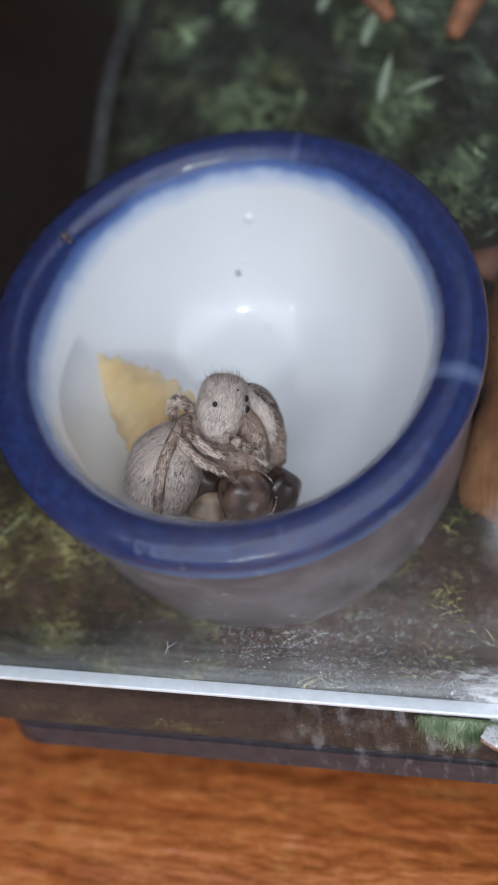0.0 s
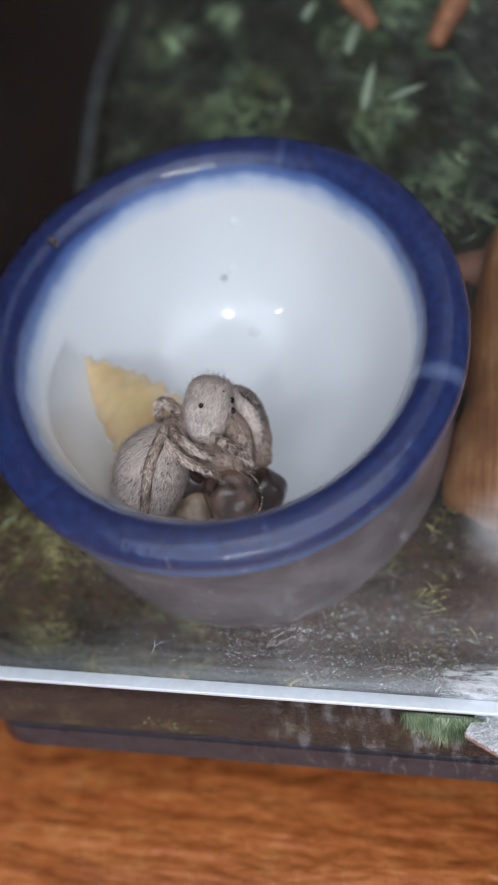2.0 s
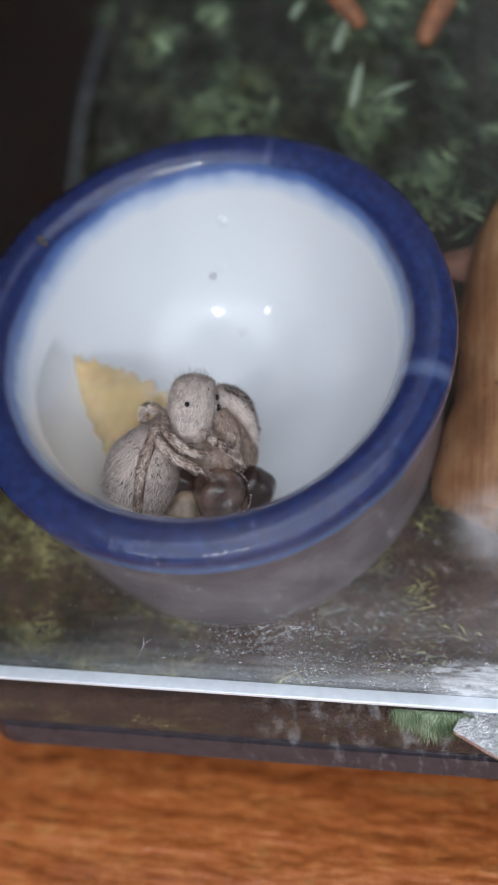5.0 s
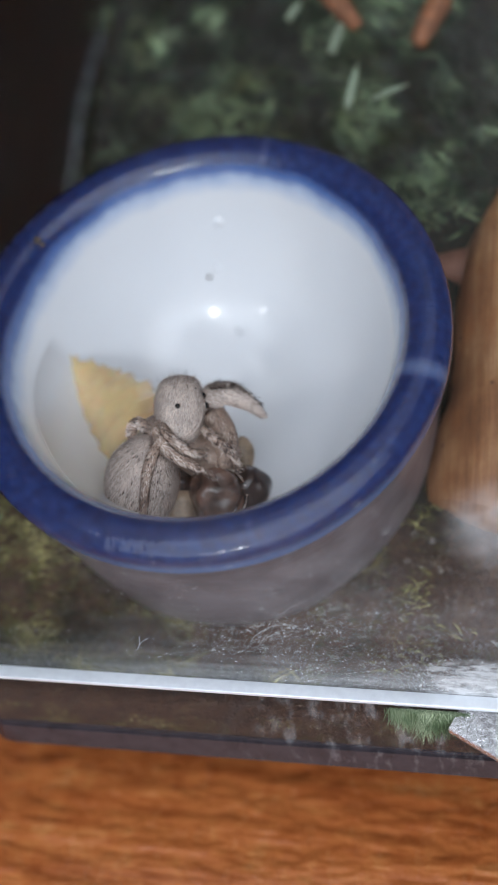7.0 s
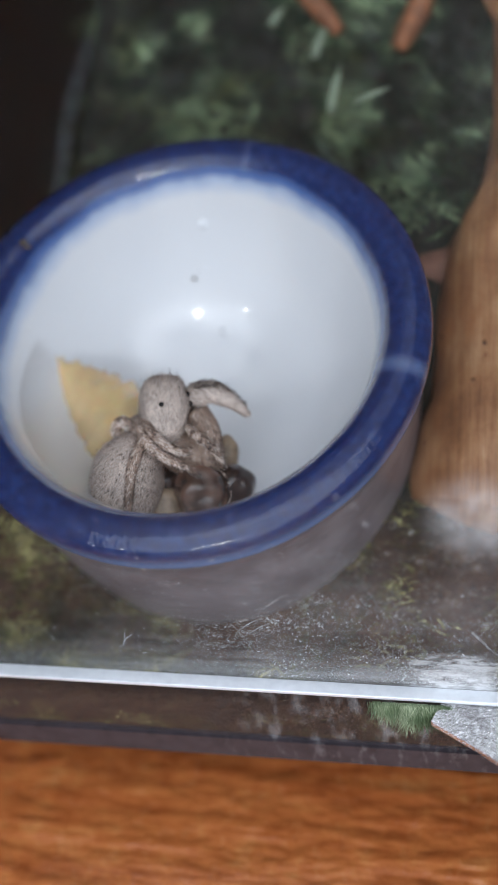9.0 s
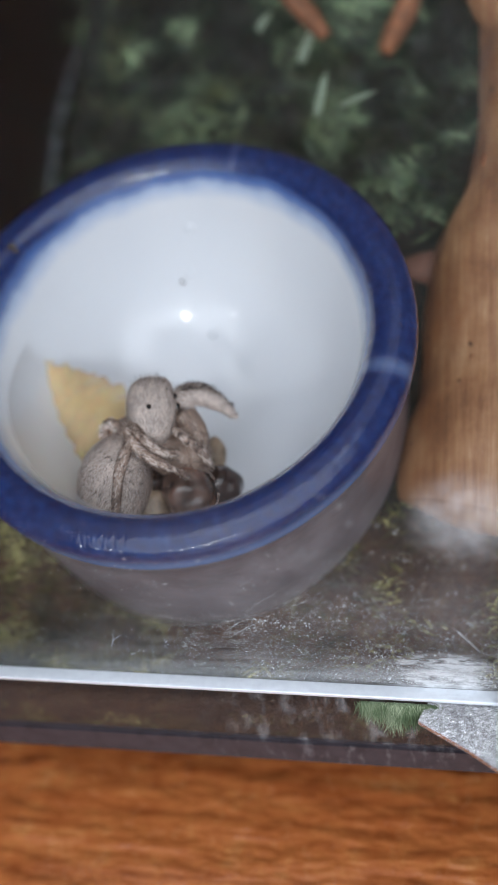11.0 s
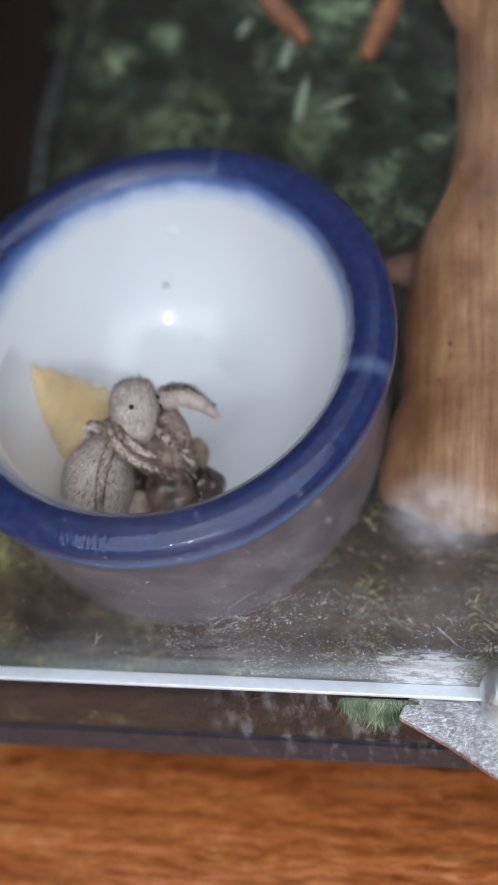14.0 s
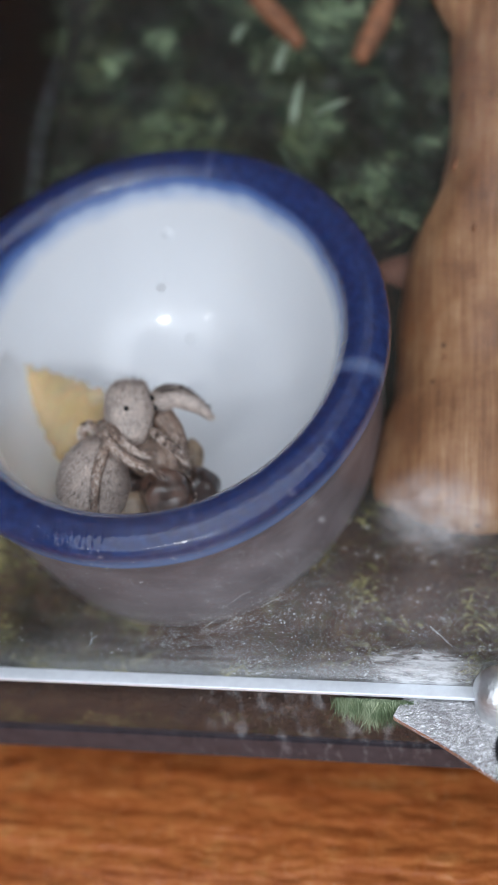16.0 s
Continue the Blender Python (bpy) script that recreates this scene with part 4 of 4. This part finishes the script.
def build_cup_marks():
    """A grain of dirt and a dried smear inside the cup, and a chip in its rim."""
    for x, y, z, r, label in ((-4.1, 33.6, 33.2, 0.36, "small dark speck stuck inside the cup"), (-16.85, 26.9, 41.35, 0.3, "brown dirt speck on the blue rim"), (-16.3, 26.4, 41.25, 0.22, "brown dirt speck on the blue rim")):
        ob = part("dirt_speck", ball(r, r, r * 0.4, 0.4, 4.0, 2, x, 2), SPECK)
        ob.matrix_world = look((x * MM, y * MM, z * MM), (x * MM - 0.003, y * MM + 0.012, z * MM - 0.010))
        tagged(ob, label, "dirt", group="dirt specks")


def build_reflection_line():
    """A thin line on the inner wall, added as the edge of a painted reflection."""
    pts = [(-14.88, 23.03, 31.2), (-15.91, 21.15, 32.91), (-16.4, 18.68, 33.69), (-15.99, 16.31, 33.19), (-14.7, 13.25, 32.35), (-12.24, 9.45, 32.14), (-9.68, 6.19, 32.97)]
    o = Vector(pts[0])
    ob = part("reflection_line", tube([Vector(p) - o for p in pts], [0.010, 0.016, 0.02, 0.02, 0.016, 0.016, 0.01], 8, 6, 0.5, 0.8), REFLECTION)
    ob.location = o * MM
    tagged(ob, "thin greyish line standing in for a reflection's edge inside the cup", "stain")


def build_hairs():
    """Fine hairs and scratches caught on the front pane."""
    for pts, w, name, label in (
        ([(-5.3, -0.06, 21.7), (-5.0, -0.12, 22.5), (-4.9, -0.06, 23.3)], 0.018, "hair", "fine pale hair on the front pane"),
        ([(-5.1, -0.06, 22.3), (-4.6, -0.1, 22.9), (-4.2, -0.06, 23.2)], 0.012, "hair", "fine pale hair on the front pane"),
        ([(21.6, -0.06, 25.4), (22.5, -0.08, 24.2), (23.2, -0.06, 23.2)], 0.018, "hair", "fine pale hair on the front pane"),
    ):
        o = Vector(pts[0])
        ob = part(name, tube([Vector(p) - o for p in pts], [w, w, w * 0.6], 6, 5), LINT)
        ob.location = o * MM
        tagged(ob, label, "hair", group="hairs on the pane")


def build_scratches():
    """Thin slanting scratches in the front pane."""
    for x0, z0, x1, z1 in ((6.0, 26.5, 8.4, 28.7), (4.0, 24.0, 5.9, 25.7), (4.6, 23.6, 7.2, 25.6), (9.0, 26.9, 11.0, 28.3)):
        ob = part("scratch", tube([(0, 0, 0), ((x1 - x0) * 0.5, 0, (z1 - z0) * 0.56), (x1 - x0, 0, z1 - z0)], [0.006, 0.012, 0.006], 6, 5), LINT)
        ob.location = (x0 * MM, -0.008 * MM, z0 * MM)
        tagged(ob, "thin pale scratch in the dusty pane", "scratch", group="scratches in the pane")


def build_tray_drops():
    """Water beads on the tray wall."""
    rng = random.Random(17)
    bm = bmesh.new()
    for _ in range(150):
        x, z, r = rng.uniform(-19.5, 24), rng.uniform(13.0, 17.8), rng.uniform(0.035, 0.10)
        if noise.noise((x * 0.3, z * 0.4, 2)) < -0.1:
            continue
        bmesh.ops.create_icosphere(bm, subdivisions=2, radius=r * MM, matrix=Matrix.Translation((x * MM, -1.15 * MM, z * MM)) @ Matrix.Diagonal((1.5, 0.6, 0.8, 1)))
    tagged(part("water_beads", bm, BEAD), "tiny clear water beads on the tray wall", "droplets", kind="stuff")


def build_droplets():
    """Dried droplet rings on the front pane."""
    for x, z, r in ((13.56, 37.94, 0.13), (14.19, 36.23, 0.15), (16.09, 36.12, 0.09), (17.29, 35.58, 0.12), (12.34, 38.73, 0.10), (17.9, 32.7, 0.09), (15.6, 33.4, 0.08)):
        ob = part("droplet_mark", lathe([(r * 0.8, 0), (r * 0.9, 0.03), (r * 1.05, 0.02), (r * 1.08, 0), (r * 0.8, 0)], 20, 0.25, x), LINT)
        ob.matrix_world = pose(x * MM, -0.002 * MM, z * MM, 90, 0, 0)
        tagged(ob, "dried pale droplet ring on the dusty pane", "stain", group="droplet marks")


def build_dust():
    """Dust flakes and lint lying on the front pane, thickest low down."""
    rng = random.Random(31)
    verts, faces = [], []
    while len(faces) < 13600:
        high = len(faces) >= 13000
        x, z = rng.uniform(-24, 44), rng.uniform(33, 85) if high else 18.9 + 15 * rng.random() ** 1.6
        dense = 0.05 + 0.35 * min(1, max(0, (x + 6) / 24)) + 0.9 * math.exp(-((x - 8.5 - (z - 25) * 0.8) / 6.5) ** 2 - ((z - 25.0) / 3.0) ** 2)
        dense *= 0.25 + 1.5 * max(0, noise.noise((x * 0.14, z * 0.34, 5)) + 0.8 * noise.noise((x * 0.45, z * 1.0, 2)) + 0.15)
        if rng.random() > dense and not high:
            continue
        long = rng.random() < 0.12
        r = rng.uniform(0.008, 0.027) * (1 + 1.4 * rng.random() ** 6)
        a0 = rng.gauss(0, 0.5)
        n0 = len(verts)
        sides = rng.randint(4, 6)
        for k in range(sides):
            a = 2 * math.pi * k / sides
            u, v = r * math.cos(a) * rng.uniform(0.6, 1.3) * (4.0 if long else 1.2), r * math.sin(a) * rng.uniform(0.6, 1.2) * (0.5 if long else 1)
            verts.append(((x + u * math.cos(a0) - v * math.sin(a0)) * MM, (-0.012 - 0.02 * rng.random()) * MM, (z + u * math.sin(a0) + v * math.cos(a0)) * MM))
        faces.append(tuple(range(n0, len(verts))))
    me = bpy.data.meshes.new("dust")
    me.from_pydata(verts, [], faces)
    me.materials.append(LINT)
    tagged(new("dust", me), "pale dust flakes lying on the front pane", "dust", kind="stuff")


build_room()
build_table()
build_terrarium()
build_ground()
build_cup()
build_driftwood()
build_moss()
build_front_moss()
build_twigs()
build_fittings()
SPIDER = build_spider()
build_prey()
build_pupa()
build_cup_marks()
build_reflection_line()
build_hairs()
build_scratches()
build_droplets()
build_tray_drops()
build_dust()


def motions():
    """Between its two bites the spider turns its head, shifts its abdomen and unfolds a foreleg."""
    def shift(ob, dx, dy, dz, rx=0.0, ry=0.0, rz=0.0):
        a = ob.matrix_basis.copy()
        b = Matrix.Translation(a.translation + Vector((dx, dy, dz)) * MM) @ Euler([radians(v) for v in (rx, ry, rz)]).to_matrix().to_4x4() @ a.to_3x3().to_4x4()
        walk(ob, [(0.0, a), (4.3, a), (6.2, b), (16.0, b)])

    shift(SPIDER["carapace"], -1.05, -0.2, 0.15, 0, 13, 12)
    shift(SPIDER["abdomen"], 0.45, -1.0, -0.1, 0, 0, 6)
    shift(SPIDER["foreleg"], -0.35, -0.25, 0.4, 0, 0, 47)
    shift(SPIDER["rear_leg"], -0.9, -1.9, 1.0)
    shift(SPIDER["near_leg"], 0.65, 0.0, 0.05)
    shift(SPIDER["thigh"], 0.45, -0.1, 0.05)
    shift(SPIDER["second_leg"], -1.5, -1.6, -0.6, 0, 0, -6)
    shift(SPIDER["under_leg"], 1.05, -0.45, -0.1)
    shift(SPIDER["shoulder"], -0.3, -0.2, 0.0)
    shift(SPIDER["palp"], 0.6, 0.25, 0.1, 0, 0, -8)


motions()
